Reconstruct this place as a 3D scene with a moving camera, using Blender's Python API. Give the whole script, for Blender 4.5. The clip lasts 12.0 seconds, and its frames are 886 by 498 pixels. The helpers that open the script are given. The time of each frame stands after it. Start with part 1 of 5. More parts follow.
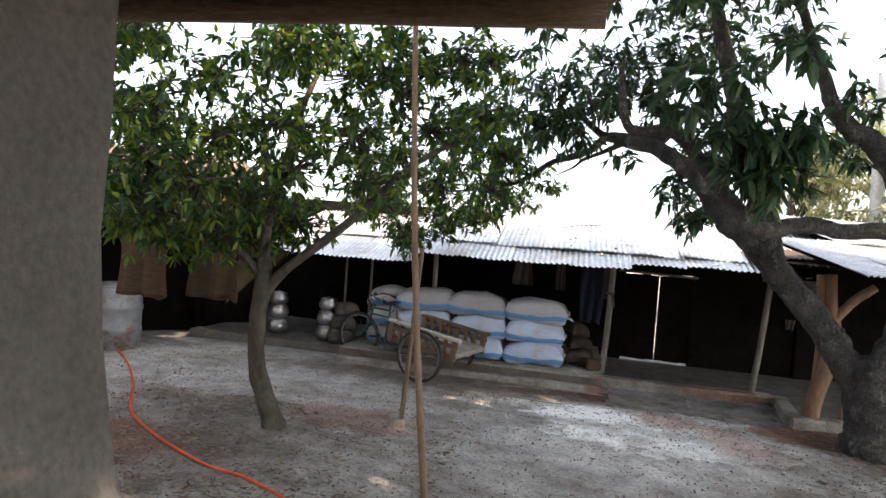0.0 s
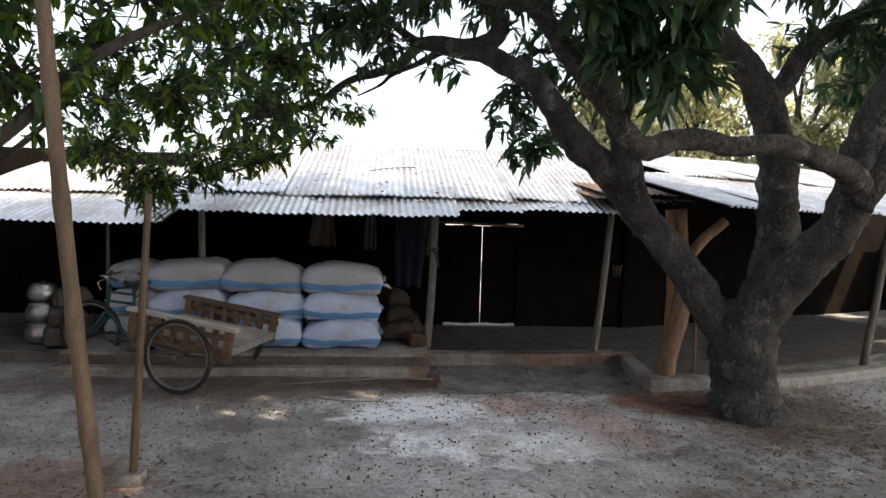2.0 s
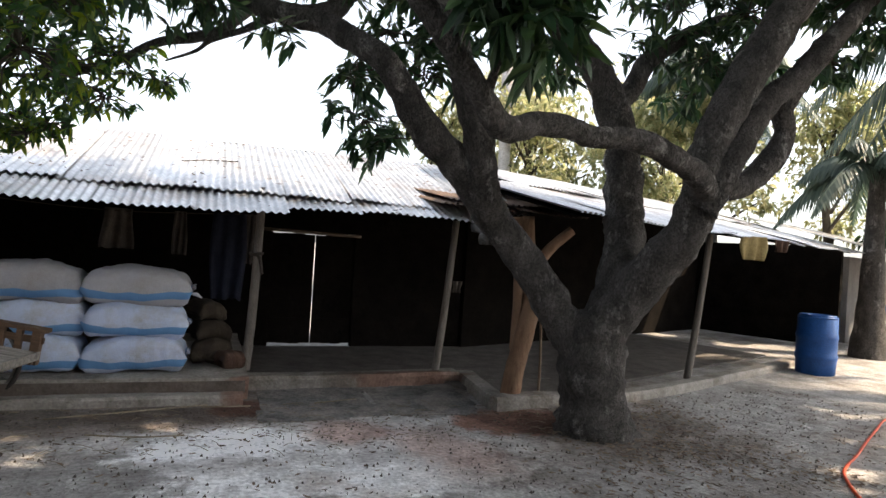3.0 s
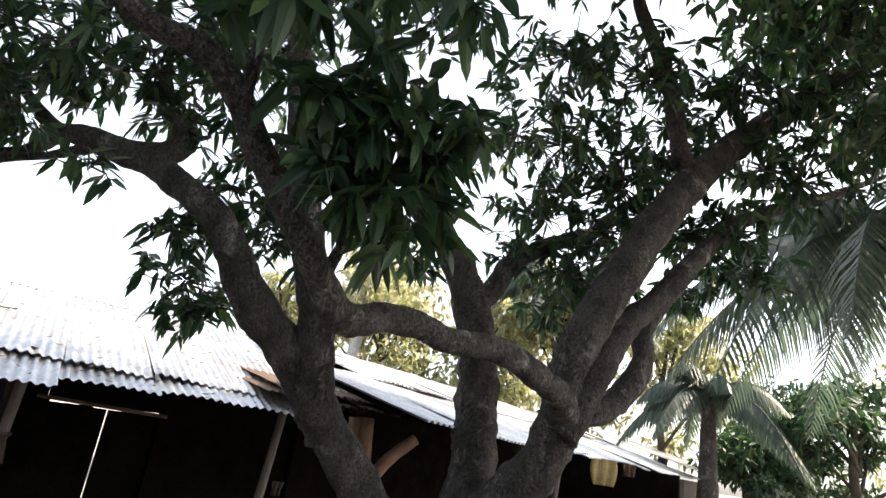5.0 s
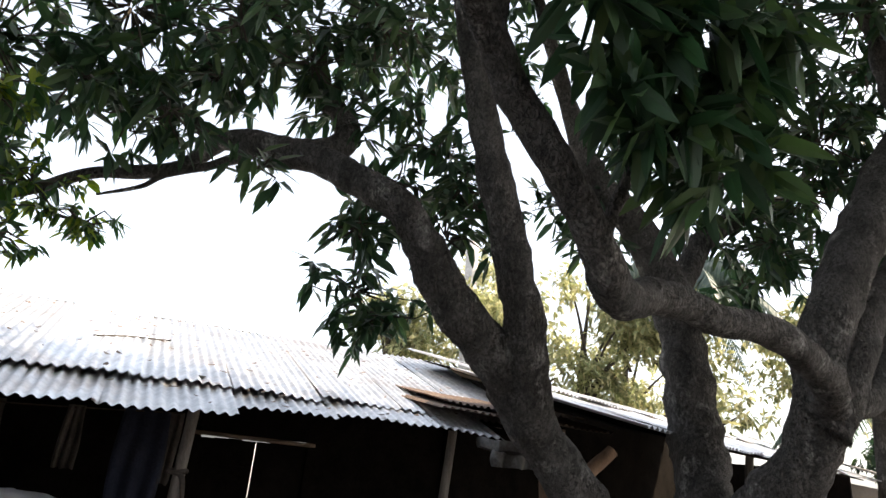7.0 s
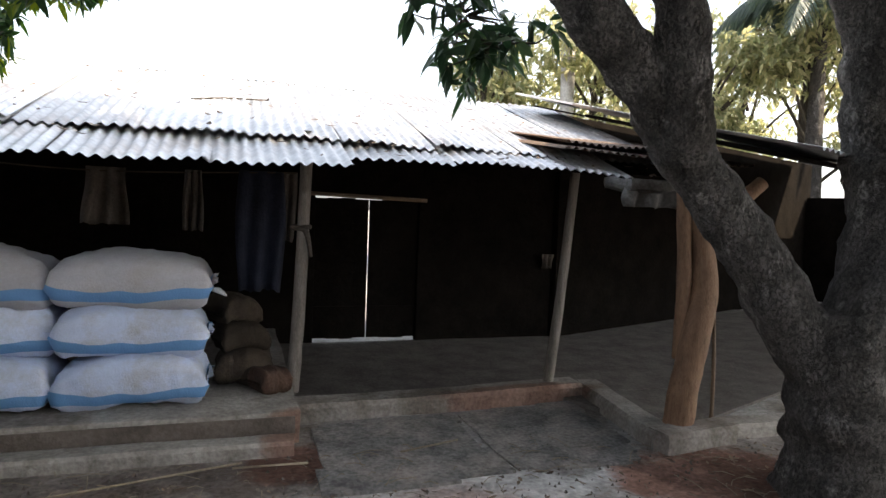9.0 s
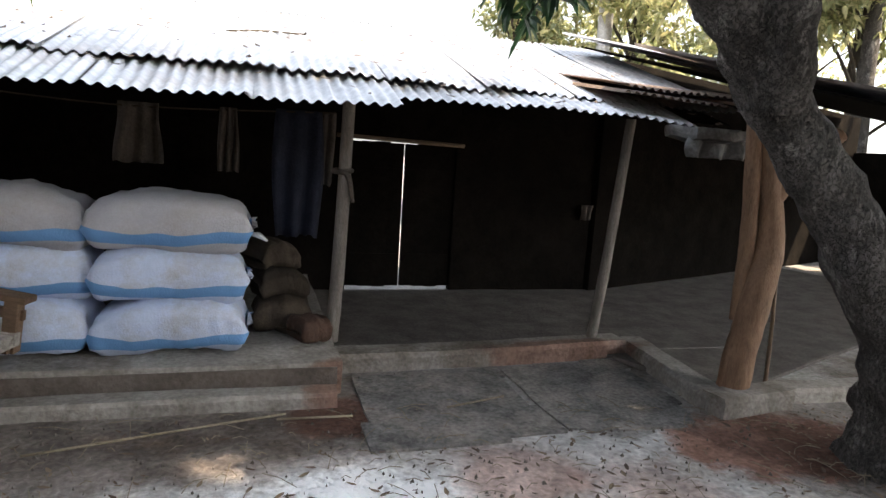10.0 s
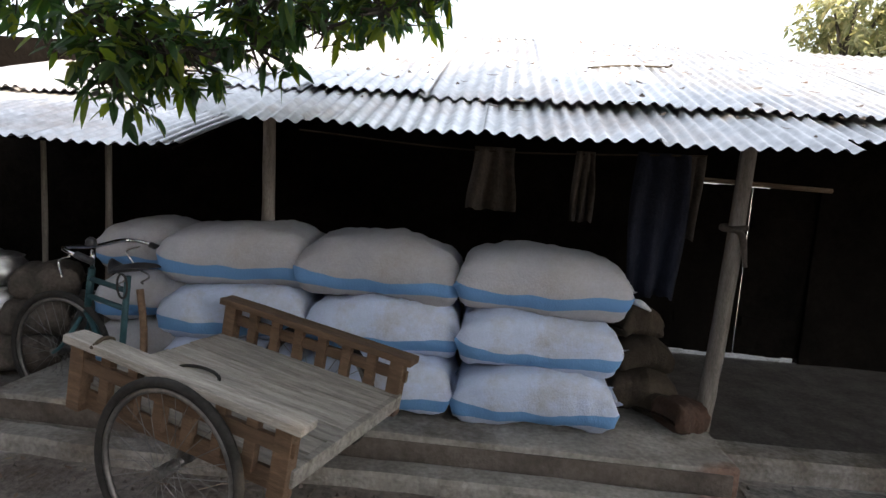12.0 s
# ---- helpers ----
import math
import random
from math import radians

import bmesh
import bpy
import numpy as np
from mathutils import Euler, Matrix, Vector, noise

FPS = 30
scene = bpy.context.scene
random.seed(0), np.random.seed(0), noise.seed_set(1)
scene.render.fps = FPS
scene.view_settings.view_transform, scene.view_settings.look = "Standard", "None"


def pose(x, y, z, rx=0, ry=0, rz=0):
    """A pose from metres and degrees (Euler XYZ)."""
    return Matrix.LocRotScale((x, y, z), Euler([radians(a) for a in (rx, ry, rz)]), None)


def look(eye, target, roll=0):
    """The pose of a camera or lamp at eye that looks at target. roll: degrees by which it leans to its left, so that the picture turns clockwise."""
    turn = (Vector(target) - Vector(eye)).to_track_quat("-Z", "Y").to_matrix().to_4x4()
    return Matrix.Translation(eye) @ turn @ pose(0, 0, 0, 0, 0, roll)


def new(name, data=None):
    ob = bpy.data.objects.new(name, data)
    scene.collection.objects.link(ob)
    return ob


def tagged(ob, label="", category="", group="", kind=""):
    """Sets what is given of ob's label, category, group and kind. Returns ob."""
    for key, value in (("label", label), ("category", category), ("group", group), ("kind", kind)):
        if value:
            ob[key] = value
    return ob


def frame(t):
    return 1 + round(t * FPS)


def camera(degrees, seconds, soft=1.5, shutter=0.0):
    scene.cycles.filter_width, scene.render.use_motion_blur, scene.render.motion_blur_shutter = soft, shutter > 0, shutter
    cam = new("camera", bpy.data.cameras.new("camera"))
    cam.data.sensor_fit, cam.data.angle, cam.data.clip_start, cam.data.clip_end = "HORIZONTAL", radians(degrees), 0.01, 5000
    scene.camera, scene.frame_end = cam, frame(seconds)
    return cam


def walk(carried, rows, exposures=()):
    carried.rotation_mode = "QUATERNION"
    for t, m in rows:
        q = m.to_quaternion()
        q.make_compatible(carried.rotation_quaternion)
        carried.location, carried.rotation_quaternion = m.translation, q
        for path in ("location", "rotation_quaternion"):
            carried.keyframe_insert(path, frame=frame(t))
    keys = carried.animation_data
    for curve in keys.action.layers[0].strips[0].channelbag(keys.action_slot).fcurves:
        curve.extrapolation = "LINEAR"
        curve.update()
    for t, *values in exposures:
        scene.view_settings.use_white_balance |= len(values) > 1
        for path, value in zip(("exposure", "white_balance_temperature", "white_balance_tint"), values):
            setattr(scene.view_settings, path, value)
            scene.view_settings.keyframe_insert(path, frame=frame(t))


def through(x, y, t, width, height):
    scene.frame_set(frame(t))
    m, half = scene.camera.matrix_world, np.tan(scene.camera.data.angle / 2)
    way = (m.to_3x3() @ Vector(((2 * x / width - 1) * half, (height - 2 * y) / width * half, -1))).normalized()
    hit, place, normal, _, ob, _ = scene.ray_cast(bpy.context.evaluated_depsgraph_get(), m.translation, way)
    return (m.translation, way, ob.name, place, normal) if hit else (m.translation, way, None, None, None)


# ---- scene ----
# Camera: seconds, place in metres, pitch, lean, turn in degrees
cam = camera(70.7, 12.0, soft=1.5)
ROWS = [
    (0.0, -0.385, -9.553, 1.918, -0.96, -4.48, 12.81),
    (0.5, -0.483, -8.917, 1.887, -2.71, -2.66, 8.11),
    (1.0, -0.594, -8.343, 1.833, -2.46, -2.30, 2.45),
    (1.5, -0.583, -7.975, 1.795, -4.80, -0.10, 2.52),
    (2.0, -0.522, -7.404, 1.728, -3.24, -1.71, -5.15),
    (2.5, -0.571, -6.929, 1.557, 0.94, -4.02, -15.71),
    (3.0, -0.401, -6.643, 1.465, 0.04, -3.53, -20.36),
    (3.5, -0.321, -6.484, 1.439, 2.23, -4.78, -26.51),
    (5.5, 0.047, -5.836, 1.736, 22.02, -8.60, -34.25),
    (6.0, 0.020, -5.672, 1.715, 23.85, -8.55, -33.08),
    (6.5, -0.198, -5.463, 1.673, 22.87, -7.2, -33.49),
    (7.0, -0.418, -5.070, 1.552, 18.68, -5.2, -26.78),
    (7.5, -0.419, -4.896, 1.572, 12.45, -2.6, -14.34),
    (9.5, -0.397, -4.413, 1.426, -6.84, -2.32, -19.01),
    (10.0, -0.532, -4.270, 1.433, -8.29, -3.53, -16.55),
    (10.5, -0.629, -4.033, 1.413, -8.27, -2.87, -10.98),
    (11.0, -0.725, -3.766, 1.365, -9.62, -3.58, -4.23),
    (11.5, -1.003, -3.558, 1.360, -7.72, -3.86, 0.33),
    (12.0, -1.265, -3.600, 1.501, -7.03, -3.98, 5.30),
]
# Seconds and stops: the film camera's own brightening and darkening
EXPOSURES = [(0.0, 2.15), (1.0, 1.75), (1.5, 1.65), (3.5, 1.7), (5.5, 1.9), (6.5, 1.9), (7.0, 1.8), (7.6, 1.15), (9.3, 2.15), (10.5, 2.25), (11.2, 2.2), (12.0, 2.0)]
walk(cam, [(t, pose(x, y, z, 90 + rx, ry, rz)) for t, x, y, z, rx, ry, rz in ROWS], EXPOSURES)

# ---------------- world and light ----------------
world = bpy.data.worlds.new("sky")
scene.world = world
world.use_nodes = True
wn = world.node_tree.nodes
sky = wn.new("ShaderNodeTexSky")
sky.sky_type = "NISHITA"
sky.sun_disc = False
SUN_EL, SUN_AZ = 44.0, 116.0          # elevation, and azimuth clockwise from +y
sky.sun_elevation, sky.sun_rotation = radians(SUN_EL), radians(SUN_AZ)
sky.dust_density, sky.air_density = 3.0, 1.0
wn["Background"].inputs["Strength"].default_value = 0.15
haze = wn.new("ShaderNodeHueSaturation")
haze.inputs["Saturation"].default_value = 0.4
world.node_tree.links.new(sky.outputs[0], haze.inputs["Color"])
world.node_tree.links.new(haze.outputs[0], wn["Background"].inputs["Color"])
to_sun = Vector((math.sin(radians(SUN_AZ)) * math.cos(radians(SUN_EL)), math.cos(radians(SUN_AZ)) * math.cos(radians(SUN_EL)), math.sin(radians(SUN_EL))))
sun = new("sun", bpy.data.lights.new("sun", "SUN"))
sun.data.energy, sun.data.angle, sun.data.color = 4.2, radians(0.6), (1.0, 0.80, 0.58)
sun.matrix_world = look(to_sun * 40, (0, 0, 0))


# ---------------- materials ----------------
def mat(name, c1, c2, scale=6.0, rough=0.85, bump=0.3, metal=0.0, fine=60.0, vary=0.12, stain=None, stain_scale=1.2, stain_at=(0.5, 0.62), stretch=(1, 1, 1), coords="Object", spec=0.3, deep=0.03, grain=0.22):
    m = bpy.data.materials.new(name)
    m.use_nodes = True
    n, l = m.node_tree.nodes, m.node_tree.links
    b = n["Principled BSDF"]
    b.inputs["Roughness"].default_value = rough
    b.inputs["Metallic"].default_value = metal
    b.inputs["Specular IOR Level"].default_value = spec
    tc, mp = n.new("ShaderNodeTexCoord"), n.new("ShaderNodeMapping")
    mp.inputs["Scale"].default_value = stretch
    if coords == "World":
        geo = n.new("ShaderNodeNewGeometry")
        l.new(geo.outputs["Position"], mp.inputs["Vector"])
    else:
        l.new(tc.outputs[coords], mp.inputs["Vector"])
    n1 = n.new("ShaderNodeTexNoise")
    n1.inputs["Scale"].default_value, n1.inputs["Detail"].default_value, n1.inputs["Roughness"].default_value = scale, 6, 0.65
    l.new(mp.outputs[0], n1.inputs["Vector"])
    ramp = n.new("ShaderNodeValToRGB")
    ramp.color_ramp.elements[0].color, ramp.color_ramp.elements[1].color = (*c1, 1), (*c2, 1)
    ramp.color_ramp.elements[0].position, ramp.color_ramp.elements[1].position = 0.32, 0.68
    l.new(n1.outputs["Fac"], ramp.inputs[0])
    n2 = n.new("ShaderNodeTexNoise")
    n2.inputs["Scale"].default_value, n2.inputs["Detail"].default_value = fine, 4
    l.new(mp.outputs[0], n2.inputs["Vector"])
    out = ramp.outputs[0]
    if stain:
        n3 = n.new("ShaderNodeTexNoise")
        n3.inputs["Scale"].default_value, n3.inputs["Detail"].default_value, n3.inputs["Roughness"].default_value = stain_scale, 8, 0.7
        l.new(mp.outputs[0], n3.inputs["Vector"])
        r3 = n.new("ShaderNodeValToRGB")
        r3.color_ramp.elements[0].position, r3.color_ramp.elements[1].position = stain_at
        l.new(n3.outputs["Fac"], r3.inputs[0])
        mx = n.new("ShaderNodeMixRGB")
        l.new(r3.outputs[0], mx.inputs[0])
        l.new(out, mx.inputs[1])
        mx.inputs[2].default_value = (*stain, 1)
        out = mx.outputs[0]
    # grain and per-object variation in brightness
    oi = n.new("ShaderNodeObjectInfo")
    mr = n.new("ShaderNodeMapRange")
    mr.inputs["To Min"].default_value, mr.inputs["To Max"].default_value = 1 - vary, 1 + vary
    l.new(oi.outputs["Random"], mr.inputs["Value"])
    mg = n.new("ShaderNodeMapRange")
    mg.inputs["From Min"].default_value, mg.inputs["From Max"].default_value = 0.25, 0.75
    mg.inputs["To Min"].default_value, mg.inputs["To Max"].default_value = 1 - grain, 1 + grain
    l.new(n2.outputs["Fac"], mg.inputs["Value"])
    mu = n.new("ShaderNodeMath")
    mu.operation = "MULTIPLY"
    l.new(mr.outputs[0], mu.inputs[0])
    l.new(mg.outputs[0], mu.inputs[1])
    hs = n.new("ShaderNodeHueSaturation")
    l.new(mu.outputs[0], hs.inputs["Value"])
    l.new(out, hs.inputs["Color"])
    l.new(hs.outputs[0], b.inputs["Base Color"])
    if bump:
        ad = n.new("ShaderNodeMath")
        ad.operation = "MULTIPLY_ADD"
        ad.inputs[1].default_value = 0.5
        l.new(n2.outputs["Fac"], ad.inputs[0])
        l.new(n1.outputs["Fac"], ad.inputs[2])
        bp = n.new("ShaderNodeBump")
        bp.inputs["Strength"].default_value, bp.inputs["Distance"].default_value = bump, deep
        l.new(ad.outputs[0], bp.inputs["Height"])
        l.new(bp.outputs[0], b.inputs["Normal"])
    return m


def leaf_mat(name, c1, c2, c3, through=0.3, rough=0.5):
    m = bpy.data.materials.new(name)
    m.use_nodes = True
    n, l = m.node_tree.nodes, m.node_tree.links
    b = n["Principled BSDF"]
    b.inputs["Roughness"].default_value = rough
    geo = n.new("ShaderNodeNewGeometry")
    ramp = n.new("ShaderNodeValToRGB")
    e = ramp.color_ramp.elements
    e[0].color, e[1].color = (*c1, 1), (*c3, 1)
    e.new(0.55).color = (*c2, 1)
    e[2].position = 1.0
    l.new(geo.outputs["Random Per Island"], ramp.inputs[0])
    l.new(ramp.outputs[0], b.inputs["Base Color"])
    tr = n.new("ShaderNodeBsdfTranslucent")
    hs = n.new("ShaderNodeHueSaturation")
    hs.inputs["Value"].default_value, hs.inputs["Saturation"].default_value = 2.2, 1.15
    l.new(ramp.outputs[0], hs.inputs["Color"])
    l.new(hs.outputs[0], tr.inputs["Color"])
    mx = n.new("ShaderNodeMixShader")
    mx.inputs[0].default_value = through
    l.new(b.outputs[0], mx.inputs[1])
    l.new(tr.outputs[0], mx.inputs[2])
    l.new(mx.outputs[0], n["Material Output"].inputs["Surface"])
    return m


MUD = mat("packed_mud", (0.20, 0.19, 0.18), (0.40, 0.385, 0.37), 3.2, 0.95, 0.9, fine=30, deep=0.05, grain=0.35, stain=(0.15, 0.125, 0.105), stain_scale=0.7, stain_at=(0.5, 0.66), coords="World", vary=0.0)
APRON = mat("worn_concrete", (0.38, 0.375, 0.37), (0.57, 0.565, 0.56), 4.5, 0.9, 0.6, fine=34, grain=0.28, stain=(0.22, 0.20, 0.185), stain_scale=1.6, stain_at=(0.5, 0.7), coords="World", vary=0.0)
PLINTH = mat("mud_plaster", (0.20, 0.185, 0.165), (0.32, 0.30, 0.275), 4, 0.92, 0.6, fine=38, grain=0.28, stain=(0.15, 0.13, 0.11), stain_scale=1.5, coords="World", vary=0.05)
# Floors under the roofs: part of their shade is put into this darker earth
EARTHFLOOR = mat("shaded_earth", (0.09, 0.082, 0.075), (0.165, 0.15, 0.138), 4, 0.95, 0.6, fine=38, coords="World", vary=0.0, spec=0.1)
REDSOIL = mat("red_brick_dust", (0.17, 0.118, 0.10), (0.255, 0.18, 0.152), 5, 0.95, 0.5, fine=50, coords="World", vary=0.0)
MUDWALL = mat("mud_wall", (0.16, 0.12, 0.085), (0.26, 0.20, 0.14), 3, 0.95, 0.5, fine=40, stain=(0.08, 0.065, 0.05), stain_scale=1.1, coords="World", vary=0.05)
PALEWALL = mat("lime_plaster", (0.15, 0.14, 0.13), (0.235, 0.22, 0.205), 2.2, 0.95, 0.5, fine=50, stain=(0.13, 0.115, 0.10), stain_scale=2.2, stain_at=(0.58, 0.68), coords="World", vary=0.05)
TIN = mat("galvanised_tin", (0.50, 0.51, 0.52), (0.74, 0.74, 0.74), 2.5, 0.40, 0.08, metal=0.8, fine=18, vary=0.14, stain=(0.36, 0.28, 0.22), stain_scale=1.1, stain_at=(0.50, 0.74), spec=0.5)
OLDTIN = mat("rusty_tin", (0.12, 0.085, 0.065), (0.22, 0.16, 0.12), 4, 0.75, 0.15, metal=0.3, fine=30, vary=0.2)
# Near-black: the deep indoor shade is put into this base colour
DARKWALL = mat("shade_dark_wall", (0.005, 0.0045, 0.004), (0.012, 0.0102, 0.0088), 3, 1.0, 0.4, fine=30, spec=0.02, coords="World", vary=0.1)
WOOD = mat("weathered_wood", (0.15, 0.105, 0.07), (0.27, 0.20, 0.14), 5, 0.8, 0.35, fine=40, stretch=(1, 6, 6), vary=0.2)
GREYWOOD = mat("grey_wood", (0.13, 0.115, 0.10), (0.23, 0.205, 0.18), 5, 0.85, 0.35, fine=40, stretch=(6, 6, 1), vary=0.15)
PLANK = mat("grey_planks", (0.20, 0.185, 0.165), (0.42, 0.39, 0.35), 4, 0.85, 0.45, fine=50, stretch=(1, 9, 9), vary=0.22, stain=(0.12, 0.10, 0.085), stain_scale=2.4, stain_at=(0.56, 0.72))
LOGWOOD = mat("bare_log", (0.15, 0.088, 0.055), (0.28, 0.172, 0.108), 4, 0.75, 0.4, fine=30, stretch=(5, 5, 1), stain=(0.13, 0.08, 0.05), stain_scale=2)
BAMBOO = mat("dry_bamboo", (0.10, 0.068, 0.045), (0.19, 0.13, 0.085), 6, 0.6, 0.15, fine=60, stretch=(4, 4, 1))
BARK = mat("mango_bark", (0.045, 0.041, 0.038), (0.135, 0.125, 0.115), 7, 0.95, 1.0, fine=70, deep=0.05, grain=0.4, stain=(0.30, 0.285, 0.265), stain_scale=6, stain_at=(0.56, 0.68), coords="World", stretch=(1, 1, 0.55), vary=0.05)


def crack(m, scale, stretch, width, depth):
    """Dark fissures between plates of bark or dried mud."""
    n, l = m.node_tree.nodes, m.node_tree.links
    b = n["Principled BSDF"]
    geo, mp, vo, nz, add = n.new("ShaderNodeNewGeometry"), n.new("ShaderNodeMapping"), n.new("ShaderNodeTexVoronoi"), n.new("ShaderNodeTexNoise"), n.new("ShaderNodeVectorMath")
    nz.inputs["Scale"].default_value = scale * 0.7
    mp.inputs["Scale"].default_value = stretch
    l.new(geo.outputs["Position"], nz.inputs["Vector"])
    sc = n.new("ShaderNodeVectorMath")
    sc.operation = "SCALE"
    sc.inputs["Scale"].default_value = 0.09
    l.new(nz.outputs["Color"], sc.inputs[0])
    l.new(geo.outputs["Position"], add.inputs[0])
    l.new(sc.outputs[0], add.inputs[1])
    l.new(add.outputs[0], mp.inputs["Vector"])
    vo.feature = "DISTANCE_TO_EDGE"
    vo.inputs["Scale"].default_value = scale
    l.new(mp.outputs[0], vo.inputs["Vector"])
    mr = n.new("ShaderNodeMapRange")
    mr.inputs["From Max"].default_value = width
    l.new(vo.outputs["Distance"], mr.inputs["Value"])
    mx = n.new("ShaderNodeMixRGB")
    mx.blend_type = "MULTIPLY"
    mx.inputs[0].default_value = 1.0
    g = n.new("ShaderNodeMapRange")
    g.inputs["To Min"].default_value = 0.5
    l.new(mr.outputs[0], g.inputs["Value"])
    l.new(b.inputs["Base Color"].links[0].from_socket, mx.inputs[1])
    l.new(g.outputs[0], mx.inputs[2])
    l.new(mx.outputs[0], b.inputs["Base Color"])
    bp = n.new("ShaderNodeBump")
    bp.inputs["Strength"].default_value, bp.inputs["Distance"].default_value = 0.9, depth
    l.new(mr.outputs[0], bp.inputs["Height"])
    l.new(b.inputs["Normal"].links[0].from_socket, bp.inputs["Normal"])
    l.new(bp.outputs[0], b.inputs["Normal"])


crack(BARK, 40, (1, 1, 0.42), 0.12, 0.012)
BARK2 = mat("smooth_bark", (0.035, 0.03, 0.024), (0.09, 0.077, 0.06), 9, 0.92, 0.8, fine=40, coords="World", stretch=(1, 1, 0.4), vary=0.05)
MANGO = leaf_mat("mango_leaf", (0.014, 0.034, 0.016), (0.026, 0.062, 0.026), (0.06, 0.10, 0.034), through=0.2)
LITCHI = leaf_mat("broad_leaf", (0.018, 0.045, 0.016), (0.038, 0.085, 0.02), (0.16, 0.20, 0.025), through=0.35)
# Far leaves: the sun on them is put into these pale colours
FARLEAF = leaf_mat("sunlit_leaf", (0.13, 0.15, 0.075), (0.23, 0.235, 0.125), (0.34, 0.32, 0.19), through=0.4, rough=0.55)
PALM = leaf_mat("palm_leaf", (0.032, 0.052, 0.038), (0.055, 0.08, 0.06), (0.10, 0.125, 0.095), through=0.25)
DRYLEAF = leaf_mat("dry_leaf", (0.07, 0.045, 0.03), (0.13, 0.09, 0.06), (0.24, 0.18, 0.12), through=0.0, rough=0.8)


# ---------------- mesh helpers ----------------
def mesh_ob(name, verts, faces, material, parent=None, label="", smooth=False):
    me = bpy.data.meshes.new(name)
    me.from_pydata([tuple(v) for v in verts], [], [tuple(int(i) for i in q) for q in faces])
    me.materials.append(material)
    if smooth:
        me.polygons.foreach_set("use_smooth", [True] * len(me.polygons))
    ob = new(name, me)
    if parent:
        ob.parent = parent
    if label:
        ob["label"] = label
    return ob


def part(name, bm, material, parent=None, label="", smooth=False):
    me = bpy.data.meshes.new(name)
    bmesh.ops.recalc_face_normals(bm, faces=bm.faces)
    bm.to_mesh(me)
    bm.free()
    me.materials.append(material)
    if smooth:
        me.polygons.foreach_set("use_smooth", [True] * len(me.polygons))
    ob = new(name, me)
    if parent:
        ob.parent = parent
    if label:
        ob["label"] = label
    return ob


def thing(name, label, category, at=None, group="", kind=""):
    ob = new(name)
    ob.empty_display_size = 0.1
    if at is not None:
        ob.matrix_world = at
    return tagged(ob, label, category, group, kind)


def add_box(bm, c, s, m=None, bevel=0.0, rough=0.0, cuts=0):
    """A box with centre c and size s, turned by m, its edges bevelled and its sides uneven."""
    t = bmesh.new()
    bmesh.ops.create_cube(t, size=1.0)
    bmesh.ops.scale(t, vec=s, verts=t.verts)
    if bevel:
        bmesh.ops.bevel(t, geom=t.edges[:], offset=bevel, segments=2, affect="EDGES", profile=0.7)
    if cuts:
        bmesh.ops.subdivide_edges(t, edges=[e for e in t.edges if e.calc_length() > min(s) * 1.2 + 0.02], cuts=cuts, use_grid_fill=True)
    if rough:
        for v in t.verts:
            v.co += noise.noise_vector(v.co * 4.0 + Vector(c) * 3.1) * rough
    bmesh.ops.transform(t, matrix=Matrix.Translation(c) @ (m or Matrix()), verts=t.verts)
    me = bpy.data.meshes.new("t")
    t.to_mesh(me)
    t.free()
    bm.from_mesh(me)
    bpy.data.meshes.remove(me)


def box(name, c, s, material, parent=None, label="", rot=0.0, bevel=0.01, rough=0.0, cuts=0):
    bm = bmesh.new()
    add_box(bm, c, s, pose(0, 0, 0, 0, 0, rot), bevel, rough, cuts)
    return part(name, bm, material, parent, label)


def spline(pts, n):
    """n points on a smooth line through pts (rows of any width)."""
    p = np.array(pts, float)
    p = np.vstack([2 * p[0] - p[1], p, 2 * p[-1] - p[-2]])
    t = np.linspace(0, len(p) - 3 - 1e-6, n)
    i = t.astype(int)
    u = (t - i)[:, None]
    a, b, c, d = p[i], p[i + 1], p[i + 2], p[i + 3]
    return 0.5 * (2 * b + (c - a) * u + (2 * a - 5 * b + 4 * c - d) * u ** 2 + (3 * b - a - 3 * c + d) * u ** 3)


def tube_data(line, radii, sides=12, lump=0.0, freq=5.0, closed=False):
    """Vertices and faces of a round tube along a line, with an uneven skin."""
    line, radii = np.array(line, float), np.array(radii, float)
    n = len(line)
    tan = np.gradient(line, axis=0)
    tan /= np.linalg.norm(tan, axis=1)[:, None] + 1e-9
    up = np.array([0.0, 0.0, 1.0]) if abs(tan[0][2]) < 0.9 else np.array([1.0, 0.0, 0.0])
    verts, side = [], np.cross(tan[0], up)
    for k in range(n):
        side = side - tan[k] * (side @ tan[k])
        side /= np.linalg.norm(side) + 1e-9
        other = np.cross(tan[k], side)
        for j in range(sides):
            a = 2 * math.pi * j / sides
            out = side * math.cos(a) + other * math.sin(a)
            r = radii[k]
            if lump:
                q = Vector(line[k] + out * r)
                r *= 1 + lump * noise.noise(q * freq) + 0.5 * lump * noise.noise(q * freq * 2.7)
            verts.append(line[k] + out * r)
    faces = [(k * sides + j, k * sides + (j + 1) % sides, (k + 1) * sides + (j + 1) % sides, (k + 1) * sides + j) for k in range(n - 1) for j in range(sides)]
    if not closed:
        faces += [tuple(range(sides))[::-1], tuple(range((n - 1) * sides, n * sides))]
    return verts, faces


